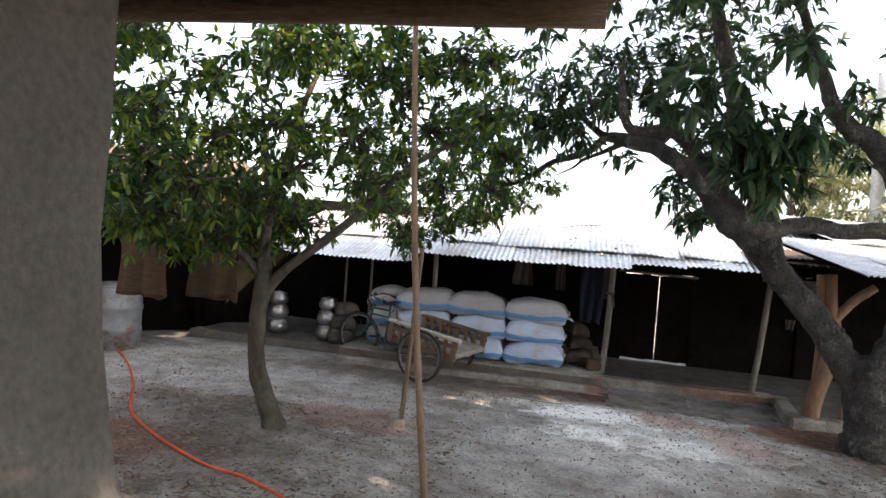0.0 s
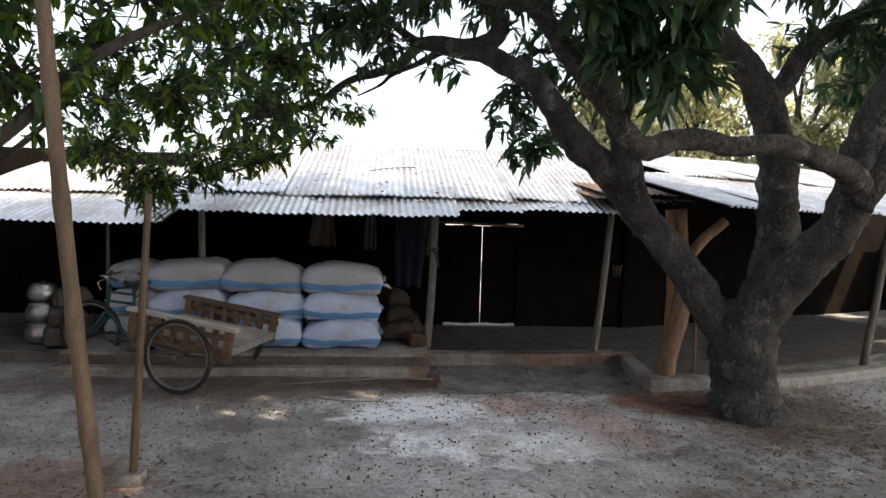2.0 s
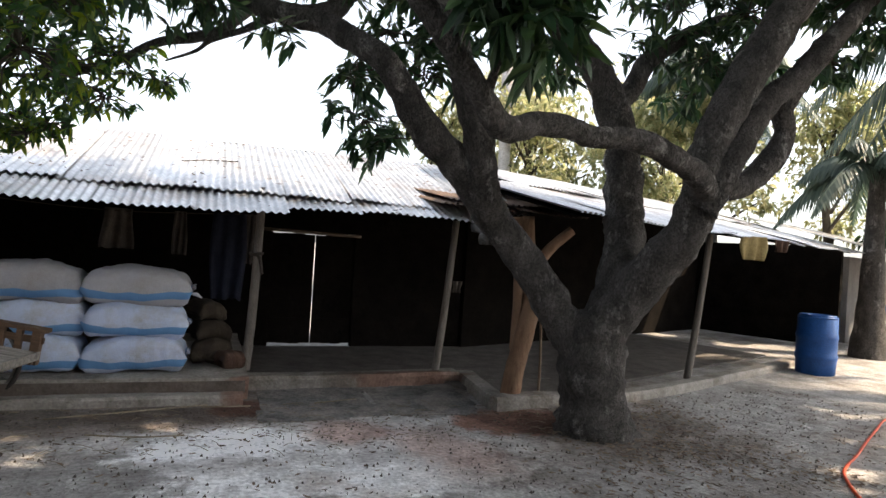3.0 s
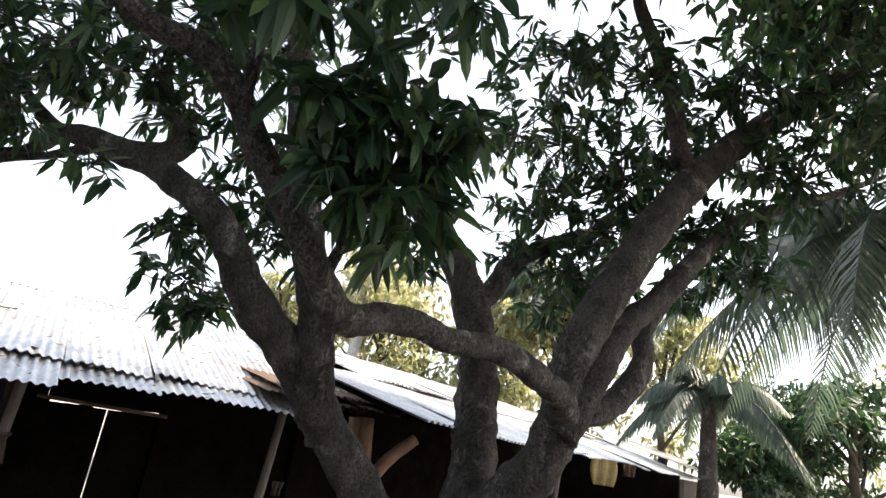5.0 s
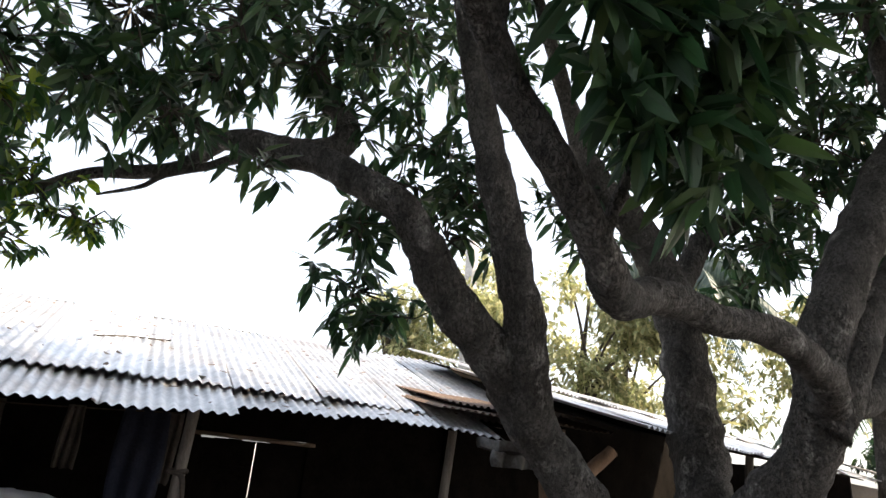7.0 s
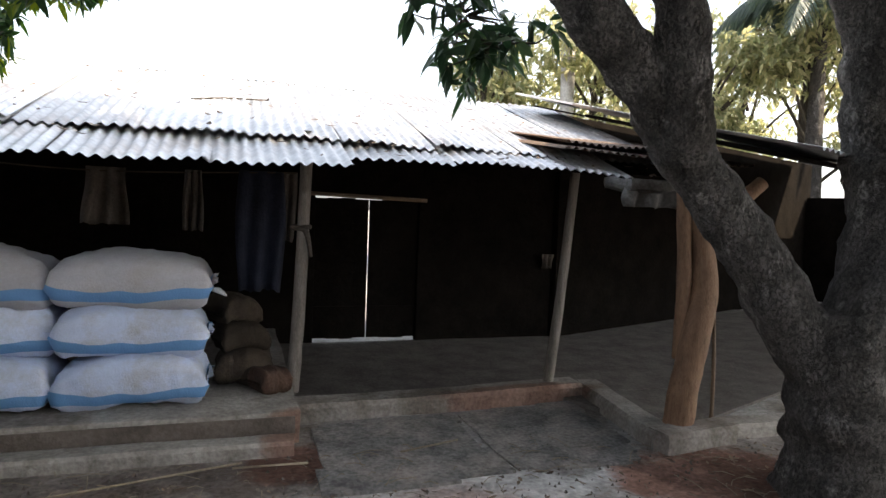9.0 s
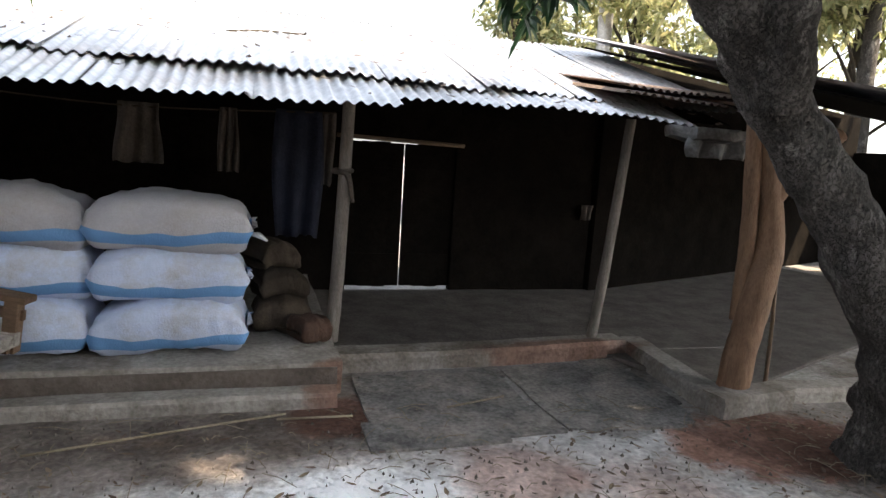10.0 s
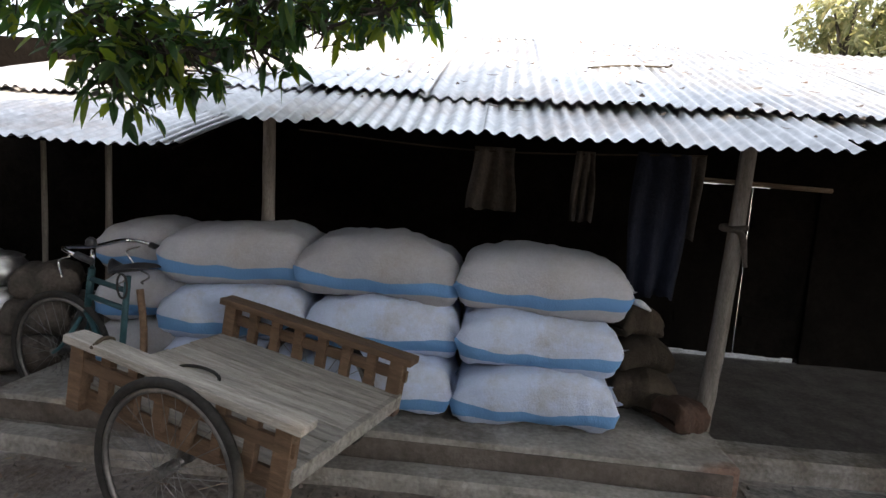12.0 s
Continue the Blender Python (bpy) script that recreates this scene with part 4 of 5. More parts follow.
palm(9.5, -2.5, 5.0, 20, 8, 3.6, label="coconut palm with large arching fronds")


# ---------------- sacks ----------------
def sack_mat(name, c1, c2):
    m = mat(name, c1, c2, 3, 0.6, 0.25, fine=90, vary=0.08, grain=0.06, stain=(0.33, 0.30, 0.265), stain_scale=1.6, stain_at=(0.52, 0.75))
    n, l = m.node_tree.nodes, m.node_tree.links
    b = n["Principled BSDF"]
    old = b.inputs["Base Color"].links[0].from_socket
    tc, sep, nz = n.new("ShaderNodeTexCoord"), n.new("ShaderNodeSeparateXYZ"), n.new("ShaderNodeTexNoise")
    l.new(tc.outputs["Object"], sep.inputs[0])
    l.new(tc.outputs["Object"], nz.inputs["Vector"])
    nz.inputs["Scale"].default_value = 1.5
    wob = n.new("ShaderNodeMath")
    wob.operation = "MULTIPLY_ADD"
    wob.inputs[1].default_value = 0.2
    l.new(nz.outputs["Fac"], wob.inputs[0])
    l.new(sep.outputs["Z"], wob.inputs[2])
    # a printed band along the bag, on its front and back
    sub = n.new("ShaderNodeMath")
    sub.operation = "SUBTRACT"
    sub.inputs[1].default_value = 0.045
    l.new(wob.outputs[0], sub.inputs[0])
    ab = n.new("ShaderNodeMath")
    ab.operation = "ABSOLUTE"
    l.new(sub.outputs[0], ab.inputs[0])
    lt = n.new("ShaderNodeMath")
    lt.operation = "LESS_THAN"
    lt.inputs[1].default_value = 0.036
    l.new(ab.outputs[0], lt.inputs[0])
    mx = n.new("ShaderNodeMixRGB")
    l.new(lt.outputs[0], mx.inputs[0])
    l.new(old, mx.inputs[1])
    mx.inputs[2].default_value = (0.13, 0.28, 0.52, 1)
    l.new(mx.outputs[0], b.inputs["Base Color"])
    return m


SACK = sack_mat("woven_sack", (0.45, 0.525, 0.69), (0.59, 0.665, 0.83))
DUSTY = sack_mat("dusty_woven_sack", (0.35, 0.35, 0.375), (0.47, 0.47, 0.50))
JUTE = mat("jute_sack", (0.035, 0.026, 0.019), (0.07, 0.054, 0.038), 5, 0.95, 0.5, fine=90, vary=0.2)
RAG = mat("brown_cloth", (0.05, 0.03, 0.022), (0.085, 0.05, 0.036), 5, 0.95, 0.5, fine=60)
BLUECLOTH = mat("dark_blue_cloth", (0.010, 0.012, 0.022), (0.02, 0.024, 0.04), 5, 0.9, 0.4, fine=60)
GREYCLOTH = mat("grey_cloth", (0.055, 0.047, 0.04), (0.10, 0.087, 0.075), 5, 0.95, 0.5, fine=60, stain=(0.12, 0.10, 0.085), stain_scale=3)
STRING = mat("white_string", (0.6, 0.6, 0.6), (0.75, 0.75, 0.75), 8, 0.8, 0.2)


def sack(c, size, seed, material, label, group, rot=0.0, ears=True, tilt=0.0, name="rice_sack"):
    """A full bag: a sagging pillow with pinched, creased ends."""
    lx, dy, hz = size
    nu, nv = 34, 28
    t = thing(name, label, "sack", pose(*c, 0, tilt, rot), group)
    v = []
    for i in range(nu + 1):
        u = -1 + 2 * i / nu
        end = max(0.0, 1 - abs(u) ** 7) ** 0.42
        for j in range(nv):
            a = 2 * math.pi * j / nv
            ca, sa = math.cos(a), math.sin(a)
            y = dy / 2 * math.copysign(abs(ca) ** 0.55, ca) * (0.80 + 0.20 * end)
            z = hz / 2 * math.copysign(abs(sa) ** 0.72, sa) * (0.10 + 0.90 * end)
            q = Vector((u * 2.2, y * 3.2, z * 3.2 + seed * 7.3))
            z += 0.022 * noise.noise(q) * end + 0.014 * math.sin(u * 2.4 + seed) * end - (0.02 + 0.025 * math.sin(seed * 1.7) ** 2) * (u * u - 0.3)
            y += 0.018 * noise.noise(q + Vector((9, 0, 0)))
            crease = 0.016 * math.sin(a * 9 + seed + 3 * noise.noise(q)) * abs(u) ** 2.5 + 0.013 * noise.noise(Vector((u * 9, a * 2.5, seed)))
            x = u * lx / 2 * (1 - 0.06 * abs(sa) ** 2) + 0.01 * noise.noise(Vector((a, u, seed)))
            v.append((x, y * (1 + crease * 2.5), z * (1 + crease * 5)))
    f = [(i * nv + j, i * nv + (j + 1) % nv, (i + 1) * nv + (j + 1) % nv, (i + 1) * nv + j) for i in range(nu) for j in range(nv)]
    f += [tuple(range(nv)), tuple(range(nu * nv, (nu + 1) * nv))[::-1]]
    mesh_ob("bag", v, f, material, t, smooth=True)
    if ears:
        for sx in (-1, 1):
            ev, ef = [], []
            for i in range(9):
                y = (-0.5 + i / 8) * dy * 0.72
                zz = 0.02 * math.sin(i * 1.3 + seed)
                ev += [(sx * lx * 0.485, y, zz * 0.5 + 0.006), (sx * (lx * 0.515 + 0.012 * math.sin(i * 2.1 + seed)), y, zz), (sx * lx * 0.485, y, zz * 0.5 - 0.006)]
            for i in range(8):
                k = 3 * i
                ef += [(k, k + 1, k + 4, k + 3), (k + 1, k + 2, k + 5, k + 4)]
            mesh_ob("seam", ev, ef, material, t)
    return t


rng = random.Random(4)
for i, (x, y, lx) in enumerate([(-0.99, -0.13, 0.90), (-1.86, -0.10, 0.90), (-2.70, -0.06, 0.88)]):
    for k in range(3):
        z = 0.17 + 0.155 + 0.305 * k + (0.012 if k == 2 else 0)
        top = k == 2
        sack((x + rng.uniform(-0.015, 0.015) - (0.02 if top else 0), y + rng.uniform(-0.02, 0.02), z), (lx + (0.04 if top else 0), 0.56, 0.335 if not top else 0.35), i * 5 + k + 1, DUSTY if top else SACK,
             "dusty full woven rice sack with a blue stripe" if top else "full white woven rice sack with a blue stripe", "stacked rice sacks", rot=rng.uniform(-2.5, 2.5), tilt=rng.uniform(-1.5, 1.5))
for k in range(3):
    sack((-3.42 + 0.02 * k, 0.22, 0.17 + 0.15 + 0.295 * k), (0.62, 0.6, 0.32), 31 + k, DUSTY, "grey woven sack with a faded blue stripe", "stacked rice sacks", rot=12 - 4 * k)
for k in range(3):
    sack((-4.15, -0.02 + 0.1 * k, 0.10 + 0.11 + 0.21 * k), (0.40, 0.4, 0.23), 41 + k, GREYCLOTH, "small grey tied bag beside the sacks", "small bags", rot=30, name="bag_of_grain")
for k, (x, y, z, l, d, h) in enumerate([(-0.33, 0.25, 0.29, 0.42, 0.5, 0.22), (-0.36, 0.3, 0.49, 0.36, 0.45, 0.2), (-0.42, 0.32, 0.68, 0.3, 0.4, 0.2), (-0.2, 0.05, 0.24, 0.3, 0.34, 0.14)]):
    sack((x, y, z), (l, d, h), 51 + k, JUTE, "slumped brown jute sack in the corner", "jute sacks", rot=15 * k, ears=False, name="jute_sack")
sack((-0.16, -0.12, 0.25), (0.24, 0.24, 0.17), 61, RAG, "crumpled red-brown cloth bundle on the plinth", "", rot=25, ears=False, name="cloth_bundle")
# the loose tie of the top sack
tagged(tube("sack_tie", [(-0.54, -0.3, 0.90), (-0.5, -0.36, 0.90), (-0.455, -0.4, 0.875)], [0.012, 0.018, 0.006], STRING), "white twisted tie hanging from the top sack", "tie")


# ---------------- things hung in the veranda ----------------
def hanging_cloth(c, w, h, material, label, seed, category="cloth"):
    nx, nz = 14, 16
    v = []
    for k in range(nz + 1):
        u = k / nz
        for i in range(nx + 1):
            x = (i / nx - 0.5) * w * (1 - 0.12 * math.sin(u * 4 + seed))
            y = 0.03 * math.sin(i * 1.1 + seed + u * 1.5) * (0.4 + u)
            z = -u * h + 0.05 * h * noise.noise(Vector((i * 0.4, seed, 0))) * (1 if k == nz else 0.2)
            v.append((x, y, z))
    wd = nx + 1
    f = [(k * wd + i, k * wd + i + 1, (k + 1) * wd + i + 1, (k + 1) * wd + i) for k in range(nz) for i in range(nx)]
    ob = mesh_ob("hanging_cloth", v, f, material, smooth=True)
    md = ob.modifiers.new("thick", "SOLIDIFY")
    md.thickness = 0.006
    ob.matrix_world = pose(*c)
    return tagged(ob, label, category, "clothes on the line")


tagged(tube("clothes_line", [(-2.66, 0.62, 1.72), (-1.4, 0.62, 1.66), (0.05, 0.62, 1.72)], 0.006, JUTE, n=14), "sagging string clothes line under the roof", "string")
hanging_cloth((-1.32, 0.62, 1.69), 0.30, 0.42, GREYCLOTH, "grey-brown rag hanging from the line", 1)
hanging_cloth((-0.72, 0.62, 1.70), 0.13, 0.46, GREYCLOTH, "narrow grey-brown strip of cloth hanging", 2)
hanging_cloth((-0.22, 0.62, 1.72), 0.34, 0.95, BLUECLOTH, "dark blue garment hanging in the shade", 3)
hanging_cloth((-0.02, 0.66, 1.72), 0.14, 0.55, GREYCLOTH, "pale rag hanging beside the post", 4)
tagged(tube("rag_band", [(0.01, -0.06, 1.30), (0.08, -0.07, 1.31), (0.085, 0.02, 1.31), (0.0, 0.03, 1.31), (-0.02, -0.03, 1.30), (0.06, -0.075, 1.28), (0.10, -0.08, 1.1)], [.018, .018, .016, .016, .018, .02, .012], GREYCLOTH), "rag tied round the wooden post", "rag")
tagged(tube("lintel_pole", [(0.25, 2.132, 1.60), (0.9, 2.132, 1.585), (1.6, 2.132, 1.57)], 0.022, WOOD, n=10, lump=0.06), "wooden pole across the top of the door", "pole")


MATBROWN = mat("woven_mat", (0.045, 0.029, 0.017), (0.08, 0.053, 0.032), 4, 0.95, 0.4, fine=50, stretch=(1, 1, 6))
hanging_cloth((-5.75, -2.75, 1.85), 0.75, 0.95, MATBROWN, "brown woven mat hanging under the hut eave", 6, "mat")
hanging_cloth((-5.15, -2.15, 1.88), 0.72, 1.0, MATBROWN, "brown woven mat hanging beside the pillar", 7, "mat")
PLASTIC = mat("grey_plastic", (0.10, 0.10, 0.10), (0.17, 0.17, 0.165), 5, 0.45, 0.3, fine=40, stain=(0.06, 0.055, 0.05), stain_scale=4)
hanging_cloth((2.42, -0.72, 1.74), 0.42, 0.2, PLASTIC, "torn grey plastic hanging from the roof corner", 8, "plastic sheet")
STRAWCLOTH = mat("yellowed_cloth", (0.20, 0.15, 0.06), (0.34, 0.27, 0.13), 5, 0.95, 0.5, fine=60)
hanging_cloth((6.0, -0.62, 1.87), 0.42, 0.30, STRAWCLOTH, "yellowed rag thrown over the shed eave", 9, "rag")
hanging_cloth((6.9, -0.24, 1.87), 0.25, 0.16, RAG, "brown rag hanging from the shed eave", 10, "rag")
hanging_cloth((3.1, 2.08, 1.0), 0.15, 0.17, GREYCLOTH, "pale plastic bag hanging on the dark wall", 11, "bag")
# what has fallen on the roof
tagged(tube("fallen_twig", [(-0.75, 0.72, 2.25), (-0.5, 0.85, 2.30), (-0.2, 0.98, 2.33), (-0.17, 0.9, 2.33)], 0.008, BARK2, sides=6, n=16), "dry twig lying on the tin roof", "twig")
rr = np.random.default_rng(31)
rv, rf = [], []
for k in range(260):
    x, s = rr.uniform(-3.0, 2.6), rr.uniform(0.1, 2.9)
    a, ln = rr.uniform(0, 6.28), rr.uniform(0.03, 0.10)
    cs, sn = math.cos(radians(SLOPE)), math.sin(radians(SLOPE))
    n0 = len(rv)
    for q in LEAF:
        u, w = math.cos(a) * q[0] * ln - math.sin(a) * q[1] * ln * 0.35, math.sin(a) * q[0] * ln + math.cos(a) * q[1] * ln * 0.35
        h = 0.05 + 0.4 * ln * (q[0] - 0.5) ** 2 + (0.03 if s > 0.6 else 0)
        rv.append((x + u, -0.78 + (s + w) * cs - h * sn, 1.69 + (s + w) * sn + h * cs))
    rf += [tuple(n0 + i for i in q) for q in LEAF_F]
tagged(mesh_ob("roof_litter", rv, rf, DRYLEAF), "dry leaves strewn over the tin roof", "leaves", kind="stuff")


# ---------------- tricycle van ----------------
RUBBER = mat("tyre_rubber", (0.018, 0.017, 0.016), (0.04, 0.037, 0.034), 8, 0.85, 0.3, fine=60)
STEEL = mat("dull_steel", (0.13, 0.125, 0.12), (0.26, 0.25, 0.24), 8, 0.5, 0.05, metal=0.9, fine=60)
CHROME = mat("worn_chrome", (0.5, 0.5, 0.5), (0.7, 0.7, 0.7), 8, 0.2, 0.03, metal=1.0)
PAINT = mat("teal_paint", (0.02, 0.06, 0.07), (0.04, 0.10, 0.11), 8, 0.45, 0.08, stain=(0.10, 0.06, 0.04), stain_scale=6, stain_at=(0.6, 0.7))
VINYL = mat("black_vinyl", (0.025, 0.025, 0.028), (0.05, 0.05, 0.055), 8, 0.35, 0.1)
RAIL = mat("brown_rail_wood", (0.095, 0.06, 0.038), (0.18, 0.115, 0.072), 4, 0.75, 0.35, fine=40, stretch=(1, 9, 9), vary=0.2)


def wheel(parent, c, r, spokes=28, name="wheel"):
    """A spoked wheel in the local xz plane."""
    w = thing(name, "", "", None)
    w.parent = parent
    w.matrix_basis = pose(*c)
    ring = [(r * math.cos(a), 0, r * math.sin(a)) for a in np.linspace(0, 2 * math.pi, 49)]
    v, f = tube_data(np.array(ring), [0.02] * 49, 10, closed=True)
    mesh_ob("tyre", v, f, RUBBER, w, smooth=True)
    ring = [((r - 0.03) * math.cos(a), 0, (r - 0.03) * math.sin(a)) for a in np.linspace(0, 2 * math.pi, 49)]
    v, f = tube_data(np.array(ring), [0.012] * 49, 8, closed=True)
    mesh_ob("rim", v, f, STEEL, w, smooth=True)
    v, f = tube_data([(0, -0.05, 0), (0, 0.05, 0)], [0.025, 0.025], 12)
    mesh_ob("hub", v, f, STEEL, w)
    v, f = [], []
    for k in range(spokes):
        a = 2 * math.pi * k / spokes
        b = a + (0.35 if k % 2 else -0.35)
        vv, ff = tube_data([(0.022 * math.cos(b), 0.035 * (1 if k % 4 < 2 else -1), 0.022 * math.sin(b)), ((r - 0.035) * math.cos(a), 0, (r - 0.035) * math.sin(a))], [0.0016, 0.0016], 4)
        n0 = len(v)
        v += vv
        f += [tuple(i + n0 for i in q) for q in ff]
    mesh_ob("spokes", v, f, STEEL, w)
    return w


VAN = pose(-1.62, -1.49, -0.03, 0, 0, 148.5)


def build_van():
    van = thing("tricycle_van", "old wooden-bedded cargo tricycle parked beside the sacks", "cargo tricycle", VAN)
    L, W, Z, R = 1.05, 0.87, 0.50, 0.14
    for k in range(7):
        y = -W / 2 + W * (k + 0.5) / 7
        box("plank", (R + L / 2 + 0.006 * math.sin(k * 3), y, Z + 0.002 * (k % 2)), (L, W / 7 - 0.013, 0.024), PLANK, van, bevel=0.003)
    for sy in (-1, 1):
        box("side_beam", (R + L / 2, sy * (W / 2 - 0.02), Z - 0.055), (L, 0.05, 0.08), RAIL, van, bevel=0.006)
    for x in (R + 0.05, R + L / 2, R + L - 0.06):
        box("cross_beam", (x, 0, Z - 0.05), (0.06, W - 0.1, 0.07), RAIL, van, bevel=0.006)
    box("tail_board", (R - 0.012, 0, Z - 0.02), (0.03, W + 0.02, 0.07), PLANK, van, bevel=0.005)
    for sy in (-1, 1):
        y = sy * (W / 2 + 0.012)
        box("top_rail", (R + L / 2 - 0.02, y, 0.692), (L + 0.08, 0.10, 0.035), PLANK if sy > 0 else RAIL, van, bevel=0.008, rough=0.004, cuts=4)
        box("mid_rail", (R + L / 2 - 0.02, y + sy * 0.01, 0.60), (L + 0.02, 0.025, 0.055), RAIL, van, bevel=0.005)
        for k in range(8):
            x = R + 0.02 + (L - 0.06) * k / 7
            big = k in (0, 7)
            box("baluster", (x, y, 0.57 if not big else 0.55), (0.05 if not big else 0.07, 0.035 if not big else 0.06, 0.235 if not big else 0.30), RAIL, van, bevel=0.005)
    # coil of rope and a cord round the rail
    tube("rope", [(0.85 + 0.1 * math.cos(a), 0.12 + 0.07 * math.sin(a), Z + 0.025 + 0.004 * a) for a in np.linspace(0, 8.5, 16)], 0.008, RUBBER, van, "black rubber strap coiled on the bed", n=60, sides=6)
    tube("cord", [(1.05, 0.50, 0.70), (1.06, 0.44, 0.722), (1.07, 0.38, 0.70), (1.06, 0.40, 0.66), (1.04, 0.48, 0.68)], 0.008, JUTE, van, n=24, sides=6)
    # rear axle
    tube("axle", [(0.62, -0.55, 0.35), (0.62, 0.55, 0.35)], 0.018, STEEL, van)
    for sy in (-1, 1):
        wheel(van, (0.62, sy * 0.5, 0.35), 0.335)
        tube("spring_hanger", [(0.62, sy * 0.40, 0.35), (0.62, sy * 0.40, 0.44)], 0.03, STEEL, van)
    # the bed stands turned and tipped back against the cycle that draws it
    bed = Matrix.Translation((-1.685, -1.179, 0)) @ pose(0, 0, 0, 0, 0, 164) @ Matrix.Translation((0.62, 0, 0.33)) @ pose(0, 0, 0, 0, -7.5, 0) @ Matrix.Translation((-0.62, 0, -0.35))
    for ob in van.children:
        ob.matrix_basis = VAN.inverted() @ bed @ ob.matrix_basis
    for sy in (-1, 1):
        tube("chassis_tube", [(0.75, sy * 0.25, 0.36), (1.4, sy * 0.22, 0.40), (1.75, sy * 0.03, 0.40)], 0.016, PAINT, van, n=14)
    # cycle front
    y = 0.0

    def steer(pts):
        c, s = math.cos(radians(22)), math.sin(radians(22))
        return [(2.25 + (px - 2.25) * c - py * s, (px - 2.25) * s + py * c, pz) for px, py, pz in pts]
    bb, seat_top, head_low, head_top, hub = (1.88, y, 0.30), (1.80, y, 0.88), (2.26, y, 0.60), (2.20, y, 0.86), (2.44, y, 0.35)
    tube("seat_tube", [bb, seat_top], 0.017, PAINT, van)
    tube("top_tube", [(1.815, y, 0.80), (2.21, y, 0.80)], 0.015, PAINT, van)
    tube("second_tube", [(1.83, y, 0.70), (2.235, y, 0.70)], 0.015, PAINT, van)
    tube("down_tube", [bb, head_low], 0.017, PAINT, van)
    tube("head_tube", [head_low, head_top], 0.02, PAINT, van)
    for sy in (-1, 1):
        tube("fork_blade", steer([(2.265, sy * 0.03, 0.58), (2.30, sy * 0.055, 0.50), (2.38, sy * 0.055, 0.40), hub[:1] + (sy * 0.055,) + hub[2:]]), [.013, .013, .011, .009], PAINT, van)
    tube("stem", [head_top, (2.19, y, 0.97)], 0.013, CHROME, van)
    tube("handlebar", steer([(1.98, -0.27, 0.96), (2.1, -0.27, 0.99), (2.2, -0.2, 1.0), (2.2, 0, 0.985), (2.2, 0.2, 1.0), (2.1, 0.27, 0.99), (1.98, 0.27, 0.96)]), 0.012, CHROME, van, n=40)
    for sy in (-1, 1):
        tube("grip", steer([(1.96, sy * 0.27, 0.955), (2.06, sy * 0.27, 0.982)]), 0.018, VINYL, van)
        tube("brake_lever", steer([(2.12, sy * 0.25, 0.965), (2.2, sy * 0.24, 0.93), (2.16, sy * 0.26, 0.85)]), 0.006, CHROME, van)
    tube("bell", steer([(2.16, 0.07, 1.0), (2.16, 0.07, 1.03), (2.16, 0.07, 1.045)]), [0.03, 0.027, 0.01], VINYL, van, n=8)
    front = wheel(van, steer([hub])[0], 0.335, name="front_wheel")
    front.matrix_basis = pose(*steer([hub])[0], 0, 0, 22)
    # saddle
    sv = []
    for i in range(13):
        u = i / 12
        half = 0.105 * (1 - u) ** 0.8 + 0.022
        zc = 0.93 + 0.02 * math.cos(u * 5)
        for j in range(9):
            a = math.pi * j / 8
            sv.append((1.70 + 0.27 * u, half * math.cos(a), zc + 0.035 * math.sin(a) - 0.02))
    sf = [(i * 9 + j, i * 9 + j + 1, (i + 1) * 9 + j + 1, (i + 1) * 9 + j) for i in range(12) for j in range(8)]
    sf += [(i * 9 + 8, i * 9, (i + 1) * 9, (i + 1) * 9 + 8) for i in range(12)] + [tuple(range(9))[::-1], tuple(range(108, 117))]
    mesh_ob("saddle", sv, sf, VINYL, van, "shiny black vinyl saddle", smooth=True)
    for sy in (-1, 1):
        tube("saddle_spring", [(1.74 + 0.018 * math.cos(a), sy * 0.06 + 0.018 * math.sin(a), 0.84 + 0.01 * a) for a in np.linspace(0, 7, 12)], 0.005, STEEL, van, n=50, sides=5)
    tube("basket_wire", [(1.66 + 0.05 * math.cos(a), 0.1, 0.86 + 0.06 * math.sin(a)) for a in np.linspace(0, 6.28, 14)], 0.006, RUBBER, van, n=40, sides=6)
    tube("bent_strut", [(1.64, 0.02, 0.84), (1.60, 0.02, 0.66), (1.56, 0.04, 0.5)], 0.018, RAIL, van, n=10)
    for sy, a in ((1, 0.6), (-1, 3.74)):
        tube("crank", [(1.88, sy * 0.07, 0.30), (1.88 + 0.16 * math.cos(a), sy * 0.08, 0.30 + 0.16 * math.sin(a))], 0.009, STEEL, van)
        box("pedal", (1.88 + 0.16 * math.cos(a), sy * 0.13, 0.30 + 0.16 * math.sin(a)), (0.09, 0.08, 0.022), RUBBER, van, bevel=0.004)
    ring = [(1.88 + 0.095 * math.cos(a), 0.06, 0.30 + 0.095 * math.sin(a)) for a in np.linspace(0, 2 * math.pi, 33)]
    v, f = tube_data(ring, [0.008] * 33, 6, closed=True)
    mesh_ob("chainring", v, f, STEEL, van)
    # the chain runs back to the axle
    tube("chain", [(1.88, 0.06, 0.397), (0.72, 0.06, 0.36)], 0.006, RUBBER, van)
    tube("chain", [(1.88, 0.06, 0.205), (0.72, 0.06, 0.28)], 0.006, RUBBER, van)
    box("stay", (1.70, 0, 0.40), (0.3, 0.05, 0.03), PAINT, van, bevel=0.004)
    return van


build_van()


